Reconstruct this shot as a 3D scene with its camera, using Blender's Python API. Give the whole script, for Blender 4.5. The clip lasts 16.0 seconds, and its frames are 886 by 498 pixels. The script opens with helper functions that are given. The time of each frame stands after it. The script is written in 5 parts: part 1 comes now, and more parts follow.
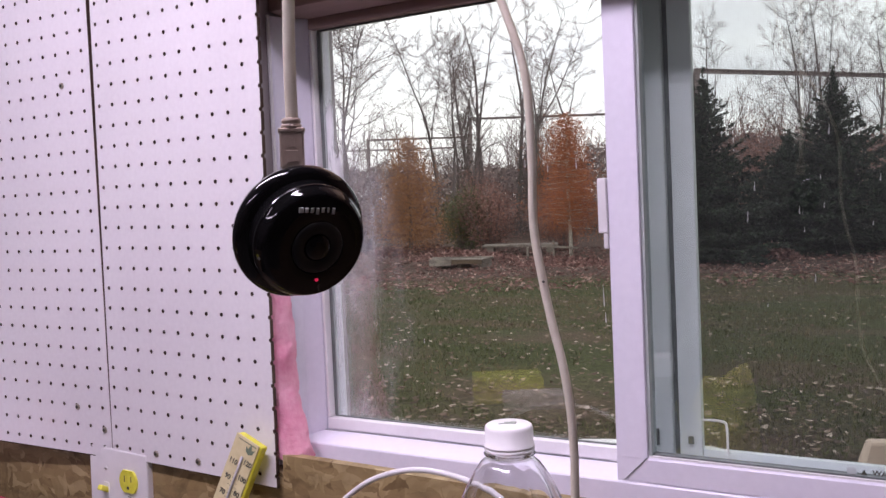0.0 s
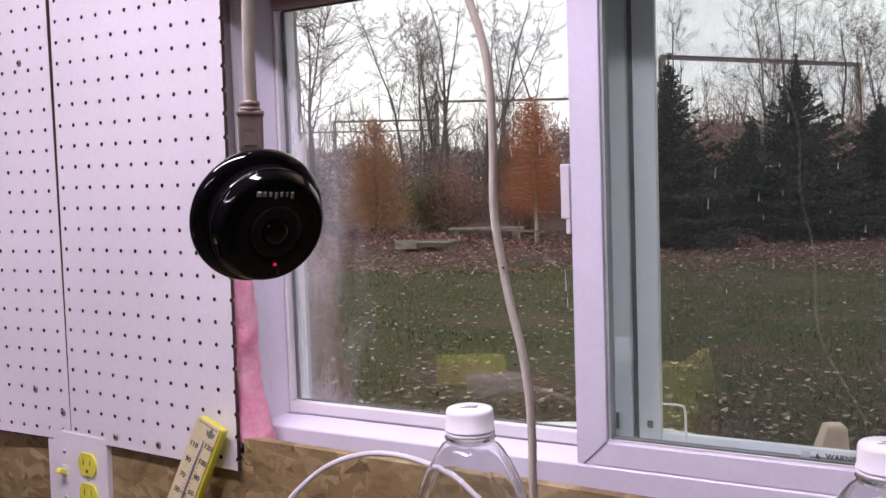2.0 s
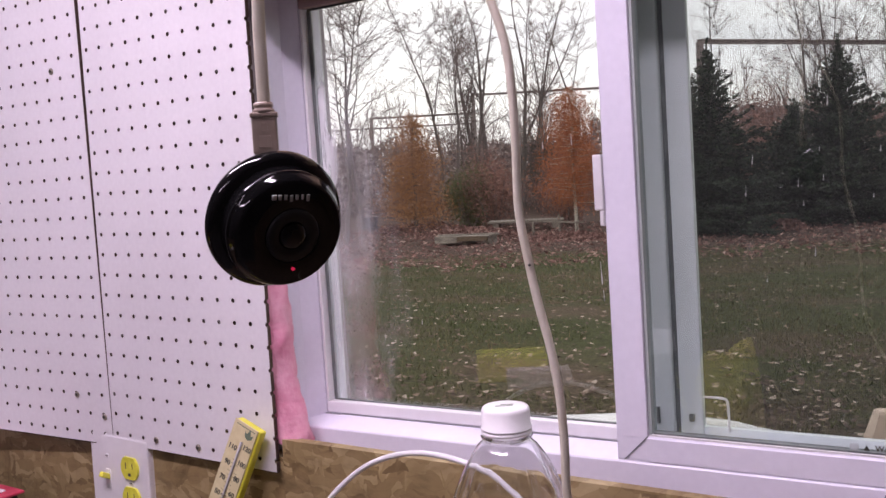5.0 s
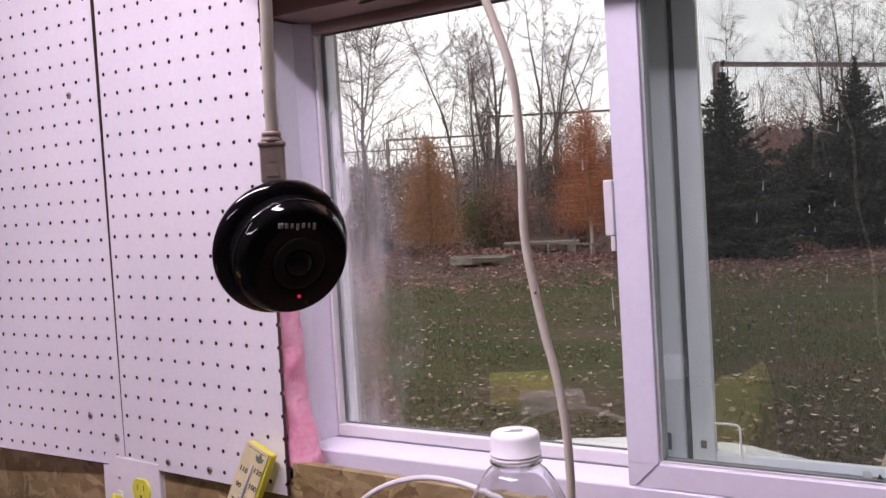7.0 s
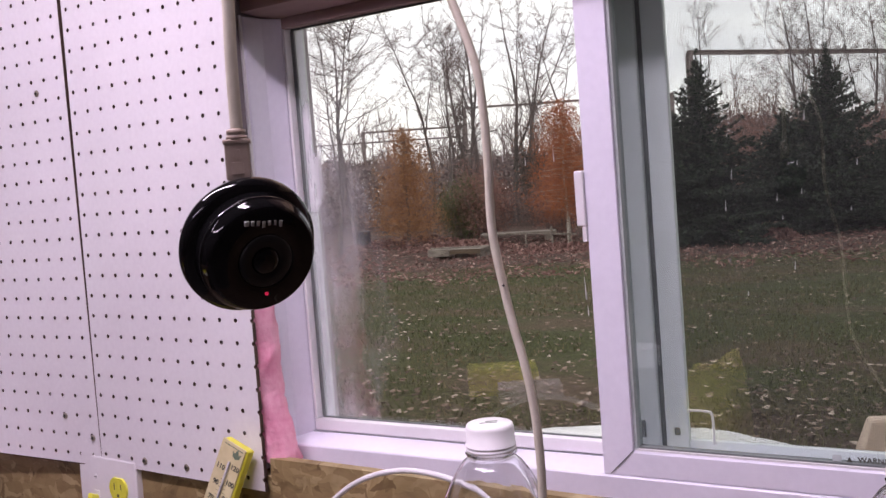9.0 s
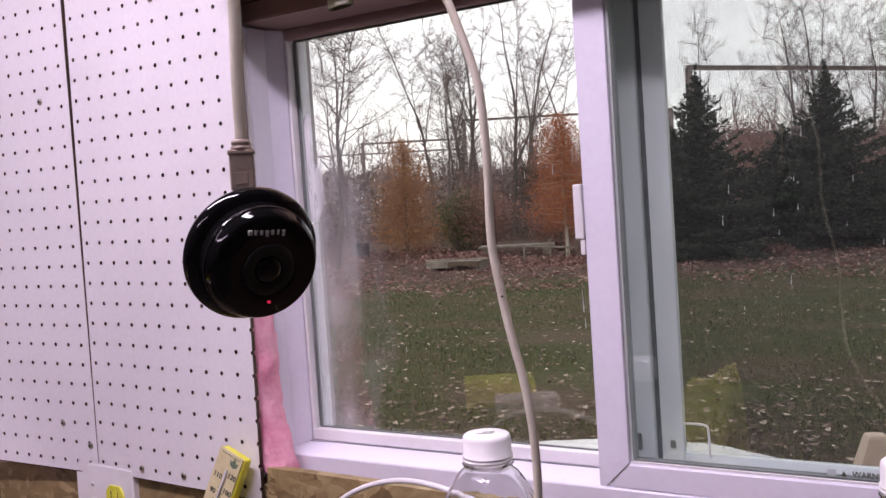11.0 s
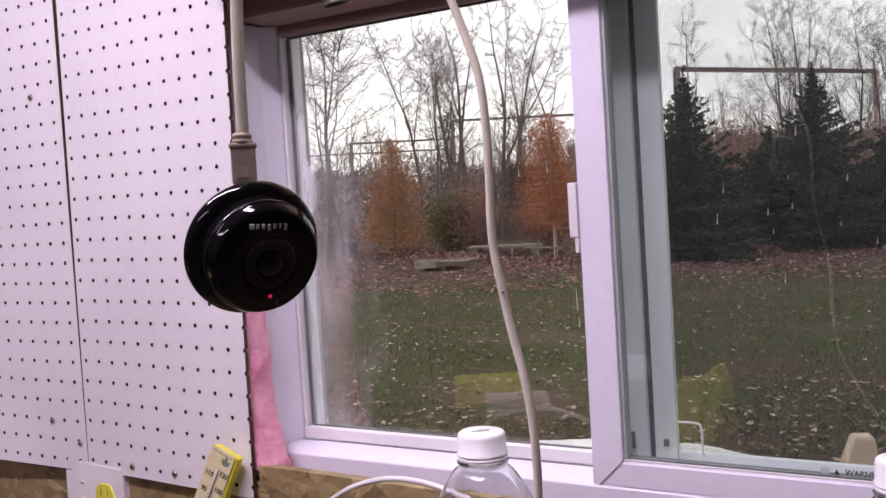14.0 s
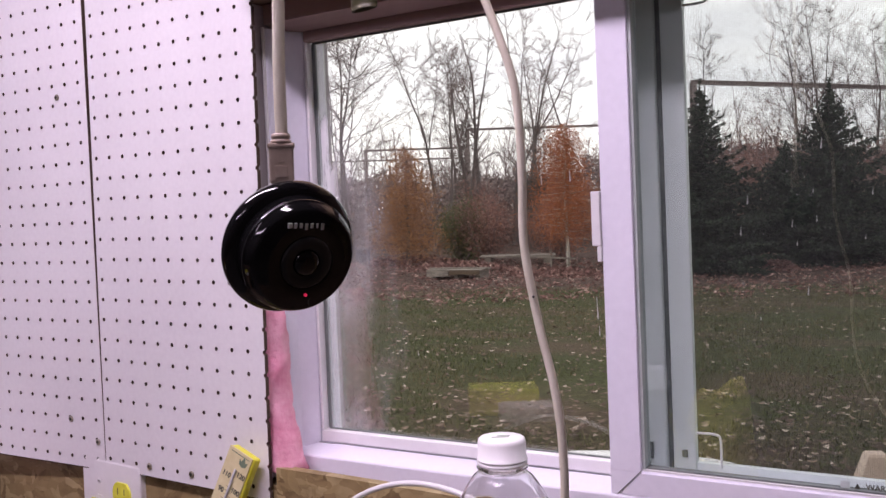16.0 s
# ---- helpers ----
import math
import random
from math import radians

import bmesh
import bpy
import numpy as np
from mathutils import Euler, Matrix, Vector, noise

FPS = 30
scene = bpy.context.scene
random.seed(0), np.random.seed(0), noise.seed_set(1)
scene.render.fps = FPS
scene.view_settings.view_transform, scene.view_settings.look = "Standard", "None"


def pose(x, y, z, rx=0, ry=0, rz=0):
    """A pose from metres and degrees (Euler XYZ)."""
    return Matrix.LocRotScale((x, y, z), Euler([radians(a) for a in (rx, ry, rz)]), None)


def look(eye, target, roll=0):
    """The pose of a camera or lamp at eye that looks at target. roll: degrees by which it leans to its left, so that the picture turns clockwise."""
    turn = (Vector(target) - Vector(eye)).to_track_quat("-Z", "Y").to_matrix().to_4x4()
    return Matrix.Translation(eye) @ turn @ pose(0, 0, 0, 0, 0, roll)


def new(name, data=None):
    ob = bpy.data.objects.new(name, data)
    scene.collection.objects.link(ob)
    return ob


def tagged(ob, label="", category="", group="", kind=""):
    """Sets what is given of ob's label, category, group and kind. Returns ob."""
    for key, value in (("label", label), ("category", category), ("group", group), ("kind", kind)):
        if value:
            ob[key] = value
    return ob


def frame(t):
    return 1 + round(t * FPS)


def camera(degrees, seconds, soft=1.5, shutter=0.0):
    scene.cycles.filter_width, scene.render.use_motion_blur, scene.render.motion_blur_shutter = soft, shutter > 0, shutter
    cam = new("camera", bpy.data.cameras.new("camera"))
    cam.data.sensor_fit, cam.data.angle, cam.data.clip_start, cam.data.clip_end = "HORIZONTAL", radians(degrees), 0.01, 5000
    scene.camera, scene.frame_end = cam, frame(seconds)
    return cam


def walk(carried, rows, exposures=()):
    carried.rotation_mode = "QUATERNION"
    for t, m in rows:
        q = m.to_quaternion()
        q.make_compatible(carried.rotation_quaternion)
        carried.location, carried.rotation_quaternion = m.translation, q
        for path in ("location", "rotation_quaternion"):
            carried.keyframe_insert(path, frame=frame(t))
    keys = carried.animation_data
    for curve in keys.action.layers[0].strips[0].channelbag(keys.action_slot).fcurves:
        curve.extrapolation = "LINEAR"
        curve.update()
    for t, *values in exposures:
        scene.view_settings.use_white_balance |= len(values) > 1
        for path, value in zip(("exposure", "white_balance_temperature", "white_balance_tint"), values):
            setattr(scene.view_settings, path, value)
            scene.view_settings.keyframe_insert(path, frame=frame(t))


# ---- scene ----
cam = camera(50.4, 16.0)
PATH = [
    (0, (0.74, -0.744, 1.506), (-0.383, 0.907, 1.396), -1.9),
    (0.5, (0.734, -0.75, 1.504), (-0.391, 0.901, 1.398), -0.7),
    (1, (0.736, -0.748, 1.505), (-0.389, 0.902, 1.403), -1.2),
    (1.5, (0.747, -0.744, 1.508), (-0.329, 0.936, 1.365), -0.9),
    (2, (0.742, -0.742, 1.507), (-0.32, 0.946, 1.359), -1.3),
    (2.5, (0.746, -0.745, 1.507), (-0.294, 0.961, 1.411), -1.7),
    (3, (0.75, -0.744, 1.508), (-0.274, 0.974, 1.478), -2.2),
    (3.5, (0.746, -0.747, 1.507), (-0.272, 0.975, 1.521), -2.3),
    (4, (0.748, -0.75, 1.506), (-0.303, 0.951, 1.513), -2.3),
    (4.5, (0.749, -0.746, 1.508), (-0.323, 0.943, 1.508), -2.5),
    (4.7, (0.742, -0.728, 1.508), (-0.374, 0.924, 1.346), -3.0),
    (6.8, (0.746, -0.727, 1.511), (-0.423, 0.893, 1.402), -2.9),
    (7, (0.747, -0.727, 1.511), (-0.413, 0.898, 1.4), -2.9),
    (7.5, (0.748, -0.728, 1.511), (-0.402, 0.905, 1.4), -3.1),
    (8, (0.75, -0.725, 1.511), (-0.388, 0.913, 1.374), -3.4),
    (8.5, (0.751, -0.725, 1.512), (-0.378, 0.92, 1.376), -3.6),
    (9, (0.752, -0.726, 1.512), (-0.37, 0.925, 1.381), -3.8),
    (11.5, (0.755, -0.732, 1.512), (-0.363, 0.924, 1.408), -3.1),
    (12, (0.753, -0.728, 1.512), (-0.349, 0.938, 1.404), -3.5),
    (12.5, (0.75, -0.727, 1.512), (-0.344, 0.942, 1.389), -3.4),
    (13, (0.754, -0.729, 1.512), (-0.339, 0.942, 1.389), -3.7),
    (13.5, (0.751, -0.732, 1.511), (-0.342, 0.939, 1.395), -3.2),
    (14, (0.749, -0.734, 1.51), (-0.348, 0.935, 1.403), -2.9),
    (14.5, (0.748, -0.739, 1.509), (-0.354, 0.927, 1.409), -2.5),
    (15, (0.745, -0.738, 1.509), (-0.361, 0.925, 1.418), -2.2),
    (15.5, (0.744, -0.742, 1.508), (-0.369, 0.918, 1.419), -1.8),
    (16, (0.743, -0.742, 1.508), (-0.376, 0.914, 1.42), -1.8),
]
walk(cam, [(t, look(eye, target, roll)) for t, eye, target, roll in PATH],
     exposures=[(0, 0.08, 6500, 10), (2.0, 0.10, 6540, 10.7), (2.9, 0.10, 6650, 12.5), (3.6, -0.06, 6700, 13), (4.5, -0.16, 6700, 13), (4.9, 0.08, 6700, 13), (16, 0.08, 6700, 13)])

# ---- world, sun, room lamps, exposure ----
GZ = -0.30            # the yard lies a step below the workshop floor
TURN = 2.0            # degrees by which the window wall is off the pegboard's line
W = pose(0, 0, 0, 0, 0, TURN)
WIN = W @ pose(0.1, 0, 1.48, 0, -0.75, 0) @ pose(-0.1, 0, -1.48)   # the window unit sits slightly out of level
world = bpy.data.worlds.new("overcast_sky")
scene.world = world
world.use_nodes = True
wn, wl = world.node_tree.nodes, world.node_tree.links
wn.clear()
w_out, w_bg = wn.new("ShaderNodeOutputWorld"), wn.new("ShaderNodeBackground")
w_sky, w_mix, w_mul = wn.new("ShaderNodeTexSky"), wn.new("ShaderNodeMix"), wn.new("ShaderNodeMix")
w_sky.sky_type, w_sky.sun_disc = "NISHITA", False
w_sky.sun_elevation, w_sky.sun_rotation = radians(14), radians(160)
w_coord, w_map, w_noise, w_ramp = wn.new("ShaderNodeTexCoord"), wn.new("ShaderNodeMapping"), wn.new("ShaderNodeTexNoise"), wn.new("ShaderNodeValToRGB")
w_map.inputs["Scale"].default_value = (1.2, 1.2, 4.5)
w_noise.inputs["Scale"].default_value, w_noise.inputs["Detail"].default_value = 2.6, 5
w_ramp.color_ramp.elements[0].position, w_ramp.color_ramp.elements[0].color = 0.33, (10.2, 9.75, 10.5, 1)
w_ramp.color_ramp.elements[1].position, w_ramp.color_ramp.elements[1].color = 0.62, (14.0, 13.4, 13.6, 1)
w_mix.data_type, w_mix.inputs["Factor"].default_value = "RGBA", 0.88
wl.new(w_coord.outputs["Generated"], w_map.inputs["Vector"])
wl.new(w_map.outputs["Vector"], w_noise.inputs["Vector"])
wl.new(w_noise.outputs["Fac"], w_ramp.inputs["Fac"])
wl.new(w_sky.outputs["Color"], w_mix.inputs[6])
wl.new(w_ramp.outputs["Color"], w_mix.inputs[7])
wl.new(w_mix.outputs[2], w_bg.inputs["Color"])
w_bg.inputs["Strength"].default_value = 0.138
wl.new(w_bg.outputs["Background"], w_out.inputs["Surface"])

sun = new("sun", bpy.data.lights.new("sun", "SUN"))
sun.data.energy, sun.data.angle, sun.data.color = 0.5, radians(14), (1.0, 0.93, 0.84)
sun.matrix_world = look((-6, -14, 9), (0, 0, 0))

LAMP = (0.97, 0.83, 1.04)   # the fluorescent tubes' pinkish white
for name, x, y, watts in (("tube_light", 0.12, -0.64, 19.2), ("tube_light", 0.2, -2.2, 4.5)):
    lamp = new(name, bpy.data.lights.new(name, "AREA"))
    lamp.data.shape, lamp.data.size, lamp.data.size_y = "RECTANGLE", 1.2, 0.10
    lamp.data.energy, lamp.data.color = watts, LAMP
    lamp.matrix_world = pose(x, y, 2.385)


# ---- materials ----
def material(name):
    m = bpy.data.materials.new(name)
    m.use_nodes = True
    return m, m.node_tree.nodes, m.node_tree.links, m.node_tree.nodes["Principled BSDF"]


def ramp(n, stops):
    r = n.new("ShaderNodeValToRGB")
    e = r.color_ramp.elements
    while len(e) < len(stops):
        e.new(0.5)
    for el, (p, c) in zip(e, stops):
        el.position, el.color = p, (*c, 1)
    return r


def noise_tex(n, l, scale, detail=4, stretch=(1, 1, 1), space="Object"):
    co, mp, t = n.new("ShaderNodeTexCoord"), n.new("ShaderNodeMapping"), n.new("ShaderNodeTexNoise")
    mp.inputs["Scale"].default_value = stretch
    t.inputs["Scale"].default_value, t.inputs["Detail"].default_value = scale, detail
    l.new(co.outputs[space], mp.inputs["Vector"])
    l.new(mp.outputs["Vector"], t.inputs["Vector"])
    return t


def bump(n, l, b, height, strength, distance):
    k = n.new("ShaderNodeBump")
    k.inputs["Strength"].default_value, k.inputs["Distance"].default_value = strength, distance
    l.new(height, k.inputs["Height"])
    l.new(k.outputs["Normal"], b.inputs["Normal"])


def surface(name, dark, light, rough=0.5, coarse=6, fine=90, stretch=(1, 1, 1), relief=0.15, depth=0.001, metal=0.0, coat=0.0):
    """Colour varied at two scales, with fine relief and uneven gloss."""
    m, n, l, b = material(name)
    a, f = noise_tex(n, l, coarse, 5, stretch), noise_tex(n, l, fine, 3, stretch)
    add = n.new("ShaderNodeMath")
    add.operation = "MULTIPLY_ADD"
    add.inputs[1].default_value = 0.45
    l.new(f.outputs["Fac"], add.inputs[0])
    l.new(a.outputs["Fac"], add.inputs[2])
    r = ramp(n, [(0.5, dark), (0.95, light)])
    l.new(add.outputs[0], r.inputs["Fac"])
    l.new(r.outputs["Color"], b.inputs["Base Color"])
    rr = n.new("ShaderNodeMapRange")
    rr.inputs["To Min"].default_value, rr.inputs["To Max"].default_value = max(rough - 0.08, 0.02), min(rough + 0.1, 1)
    l.new(a.outputs["Fac"], rr.inputs["Value"])
    l.new(rr.outputs["Result"], b.inputs["Roughness"])
    b.inputs["Metallic"].default_value, b.inputs["Coat Weight"].default_value = metal, coat
    bump(n, l, b, f.outputs["Fac"], relief, depth)
    return m


def polished(name, colour, rough):
    """Smooth moulded plastic with faint smears in its gloss."""
    m, n, l, b = material(name)
    b.inputs["Base Color"].default_value = (*colour, 1)
    t = noise_tex(n, l, 60, 4)
    r = n.new("ShaderNodeMapRange")
    r.inputs["From Min"].default_value, r.inputs["From Max"].default_value = 0.45, 0.8
    r.inputs["To Min"].default_value, r.inputs["To Max"].default_value = rough, rough + 0.06
    l.new(t.outputs["Fac"], r.inputs["Value"])
    l.new(r.outputs["Result"], b.inputs["Roughness"])
    return m


def island_surface(name, stops, rough=0.8, patch=None):
    """Each joined piece takes its own colour."""
    m, n, l, b = material(name)
    g = n.new("ShaderNodeNewGeometry")
    r = ramp(n, stops)
    l.new(g.outputs["Random Per Island"], r.inputs["Fac"])
    t = noise_tex(n, l, 30, 2)
    mx = n.new("ShaderNodeMix")
    mx.data_type, mx.blend_type = "RGBA", "MULTIPLY"
    mx.inputs["Factor"].default_value = 0.5
    r2 = ramp(n, [(0.3, (0.6, 0.6, 0.6)), (0.7, (1, 1, 1))])
    l.new(t.outputs["Fac"], r2.inputs["Fac"])
    l.new(r.outputs["Color"], mx.inputs[6])
    l.new(r2.outputs["Color"], mx.inputs[7])
    last = mx.outputs[2]
    if patch:
        far, my = noise_tex(n, l, 0.9, 4), n.new("ShaderNodeMix")
        my.data_type = "RGBA"
        rf = ramp(n, [(0.46, (0, 0, 0)), (0.66, (0.75, 0.75, 0.75))])
        l.new(far.outputs["Fac"], rf.inputs["Fac"])
        l.new(rf.outputs["Color"], my.inputs["Factor"])
        l.new(last, my.inputs[6])
        my.inputs[7].default_value = (*patch, 1)
        last = my.outputs[2]
    l.new(last, b.inputs["Base Color"])
    b.inputs["Roughness"].default_value = rough
    return m


def osb_material(name, tones, scale=1.0):
    """Oriented-strand board: overlapping flakes that lie at many angles."""
    m, n, l, b = material(name)
    co = n.new("ShaderNodeTexCoord")
    warp = noise_tex(n, l, 26 * scale, 6)
    last, height = None, None
    for k, (ang, sx, sz) in enumerate(((20, 13, 34), (-35, 30, 12), (75, 15, 38))):
        mp, v = n.new("ShaderNodeMapping"), n.new("ShaderNodeTexVoronoi")
        mp.inputs["Rotation"].default_value = (0, radians(ang), 0)
        mp.inputs["Scale"].default_value = (sx * scale, 8 * scale, sz * scale)
        mp.inputs["Location"].default_value = (k * 3.1, k, k * 1.7)
        ad = n.new("ShaderNodeVectorMath")
        ad.operation = "MULTIPLY_ADD"
        ad.inputs[1].default_value = (0.075, 0.075, 0.075)
        l.new(warp.outputs["Color"], ad.inputs[0])
        l.new(co.outputs["Object"], ad.inputs[2])
        l.new(ad.outputs[0], mp.inputs["Vector"])
        l.new(mp.outputs["Vector"], v.inputs["Vector"])
        sep = n.new("ShaderNodeSeparateColor")
        l.new(v.outputs["Color"], sep.inputs["Color"])
        # each flake's own tone, streaked along its grain
        mg, streak, mixf = n.new("ShaderNodeMapping"), n.new("ShaderNodeTexNoise"), n.new("ShaderNodeMath")
        mg.inputs["Scale"].default_value = (1.0, 1.0, 0.22) if sx > sz else (0.22, 1.0, 1.0)
        l.new(mp.outputs["Vector"], mg.inputs["Vector"])
        l.new(mg.outputs["Vector"], streak.inputs["Vector"])
        streak.inputs["Scale"].default_value, streak.inputs["Detail"].default_value = 9.0, 4
        mixf.operation, mixf.inputs[1].default_value = "MULTIPLY_ADD", 0.85
        sub = n.new("ShaderNodeMath")
        sub.operation, sub.inputs[1].default_value = "SUBTRACT", 0.42
        l.new(streak.outputs["Fac"], mixf.inputs[0])
        l.new(sep.outputs["Red"], mixf.inputs[2])
        l.new(mixf.outputs[0], sub.inputs[0])
        r = ramp(n, tones)
        l.new(sub.outputs[0], r.inputs["Fac"])
        if last is None:
            last, height = r.outputs["Color"], sep.outputs["Green"]
        else:
            mx, gt = n.new("ShaderNodeMix"), n.new("ShaderNodeMath")
            gt.operation, gt.inputs[1].default_value = "GREATER_THAN", 0.55
            mx.data_type = "RGBA"
            l.new(sep.outputs["Blue"], gt.inputs[0])
            l.new(gt.outputs[0], mx.inputs["Factor"])
            l.new(last, mx.inputs[6])
            l.new(r.outputs["Color"], mx.inputs[7])
            last = mx.outputs[2]
    # dark gaps where flakes overlap
    vg, gaps, mul = n.new("ShaderNodeTexVoronoi"), ramp(n, [(0.0, (0.55, 0.50, 0.45)), (0.03, (1, 1, 1))]), n.new("ShaderNodeMix")
    vg.feature = "DISTANCE_TO_EDGE"
    l.new(mp.outputs["Vector"], vg.inputs["Vector"])
    l.new(vg.outputs["Distance"], gaps.inputs["Fac"])
    mul.data_type, mul.blend_type, mul.inputs["Factor"].default_value = "RGBA", "MULTIPLY", 0.3
    l.new(last, mul.inputs[6])
    l.new(gaps.outputs["Color"], mul.inputs[7])
    last = mul.outputs[2]
    grain = noise_tex(n, l, 38 * scale, 6, (1, 1, 2.4))
    g2 = ramp(n, [(0.30, (0.42, 0.38, 0.33)), (0.44, (0.88, 0.86, 0.83)), (0.66, (1.08, 1.06, 1.03))])
    l.new(grain.outputs["Fac"], g2.inputs["Fac"])
    mm = n.new("ShaderNodeMix")
    mm.data_type, mm.blend_type, mm.inputs["Factor"].default_value = "RGBA", "MULTIPLY", 0.7
    l.new(last, mm.inputs[6])
    l.new(g2.outputs["Color"], mm.inputs[7])
    l.new(mm.outputs[2], b.inputs["Base Color"])
    b.inputs["Roughness"].default_value = 0.62
    bump(n, l, b, height, 0.35, 0.002)
    return m


def sheen(n, l, base):
    """Share of mirror reflection on a thin clear wall: base head-on, all at a grazing angle."""
    lw, p, k = n.new("ShaderNodeLayerWeight"), n.new("ShaderNodeMath"), n.new("ShaderNodeMath")
    lw.inputs["Blend"].default_value = 0.5
    p.operation, p.inputs[1].default_value = "POWER", 4.5
    k.operation, k.use_clamp = "MULTIPLY_ADD", True
    k.inputs[1].default_value, k.inputs[2].default_value = 1 - base, base
    l.new(lw.outputs["Facing"], p.inputs[0])
    l.new(p.outputs[0], k.inputs[0])
    return k.outputs[0]


def pane_material(name, tint, haze, haze_edge, gloss=1.0, torn=False):
    """Thin window glass: clear, mirror-like by Fresnel, with a film of dried fog and dust at one side."""
    m, n, l, b = material(name)
    n.remove(b)
    out = n["Material Output"]
    tr, gl, di = n.new("ShaderNodeBsdfTransparent"), n.new("ShaderNodeBsdfGlossy"), n.new("ShaderNodeBsdfDiffuse")
    tr.inputs["Color"].default_value = (*tint, 1)
    gl.inputs["Roughness"].default_value = 0.015
    fr = sheen(n, l, 0.04)
    di.inputs["Color"].default_value = (0.78, 0.78, 0.8, 1)
    up = n.new("ShaderNodeMath")
    up.operation, up.inputs[1].default_value = "MULTIPLY", gloss
    l.new(fr, up.inputs[0])
    m1, m2 = n.new("ShaderNodeMixShader"), n.new("ShaderNodeMixShader")
    l.new(up.outputs[0], m1.inputs["Fac"])
    l.new(tr.outputs[0], m1.inputs[1])
    l.new(gl.outputs[0], m1.inputs[2])
    co, sp = n.new("ShaderNodeTexCoord"), n.new("ShaderNodeSeparateXYZ")
    l.new(co.outputs["Object"], sp.inputs["Vector"])
    edge = n.new("ShaderNodeMapRange")
    edge.interpolation_type = "SMOOTHSTEP"
    for k, v in zip(("From Min", "From Max", "To Min", "To Max"), haze_edge):
        edge.inputs[k].default_value = v
    wob = noise_tex(n, l, 11, 6, (2.4, 1, 0.7))
    ad = n.new("ShaderNodeMath")
    ad.operation, ad.inputs[1].default_value = "MULTIPLY_ADD", 0.19
    l.new(wob.outputs["Fac"], ad.inputs[0])
    l.new(sp.outputs["X"], ad.inputs[2])
    l.new(ad.outputs[0], edge.inputs["Value"])
    low = n.new("ShaderNodeMapRange")
    low.interpolation_type = "SMOOTHSTEP"
    for k, v in zip(("From Min", "From Max", "To Min", "To Max"), (1.50, 1.66, 1.0, 0.25)):
        low.inputs[k].default_value = v
    l.new(sp.outputs["Z"], low.inputs["Value"])
    spots = noise_tex(n, l, 42, 5, (2.2, 1, 0.5))
    rs = ramp(n, [(0.30, (0.28, 0.28, 0.28)), (0.72, (0.80, 0.80, 0.80))])
    l.new(spots.outputs["Fac"], rs.inputs["Fac"])
    specks = noise_tex(n, l, 230, 2, (1.6, 1, 0.55))
    rk = ramp(n, [(0.74, (0, 0, 0)), (0.80, (0.35, 0.35, 0.35))])
    l.new(specks.outputs["Fac"], rk.inputs["Fac"])
    mul, mul2, mul3, last = [n.new("ShaderNodeMath") for _ in range(4)]
    for k in (mul, mul2, mul3):
        k.operation = "MULTIPLY"
    last.operation, last.use_clamp = "ADD", True
    l.new(edge.outputs["Result"], mul.inputs[0])
    l.new(low.outputs["Result"], mul.inputs[1])
    l.new(mul.outputs[0], mul2.inputs[0])
    l.new(rs.outputs["Color"], mul2.inputs[1])
    l.new(mul2.outputs[0], last.inputs[0])
    l.new(rk.outputs["Color"], mul3.inputs[0])
    mul3.inputs[1].default_value = haze
    l.new(mul3.outputs[0], last.inputs[1])
    if torn:
        rag = noise_tex(n, l, 16, 6, (5.0, 1, 0.9))
        rr = ramp(n, [(0.47, (0, 0, 0)), (0.53, (0.62, 0.62, 0.62))])
        l.new(rag.outputs["Fac"], rr.inputs["Fac"])
        strip = rr.outputs["Color"]
        for axis, span in (("X", (0.018, 0.038, 1, 0)), ("Z", (1.485, 1.505, 0, 1)), ("Z", (1.60, 1.655, 1, 0))):
            rng_node, times = n.new("ShaderNodeMapRange"), n.new("ShaderNodeMath")
            for k, v in zip(("From Min", "From Max", "To Min", "To Max"), span):
                rng_node.inputs[k].default_value = v
            times.operation = "MULTIPLY"
            l.new(sp.outputs[axis], rng_node.inputs["Value"])
            l.new(rng_node.outputs["Result"], times.inputs[0])
            l.new(strip, times.inputs[1])
            strip = times.outputs[0]
        more = n.new("ShaderNodeMath")
        more.operation = "MAXIMUM"
        l.new(last.outputs[0], more.inputs[0])
        l.new(strip, more.inputs[1])
        last = more
    l.new(last.outputs[0], m2.inputs["Fac"])
    l.new(m1.outputs[0], m2.inputs[1])
    l.new(di.outputs[0], m2.inputs[2])
    l.new(m2.outputs[0], out.inputs["Surface"])
    return m


def clear_plastic(name, tint):
    """Clear moulded plastic that bends and mirrors light, with faint waves from the mould."""
    m, n, l, b = material(name)
    b.inputs["Base Color"].default_value = (*tint, 1)
    b.inputs["Transmission Weight"].default_value, b.inputs["IOR"].default_value = 1.0, 1.50
    b.inputs["Roughness"].default_value = 0.02
    t = noise_tex(n, l, 30, 2, (1.6, 1.6, 0.35))
    bump(n, l, b, t.outputs["Fac"], 0.25, 0.003)
    return m


def glow(name, colour, strength):
    m, n, l, b = material(name)
    b.inputs["Emission Color"].default_value, b.inputs["Emission Strength"].default_value = (*colour, 1), strength
    b.inputs["Base Color"].default_value = (*colour, 1)
    return m


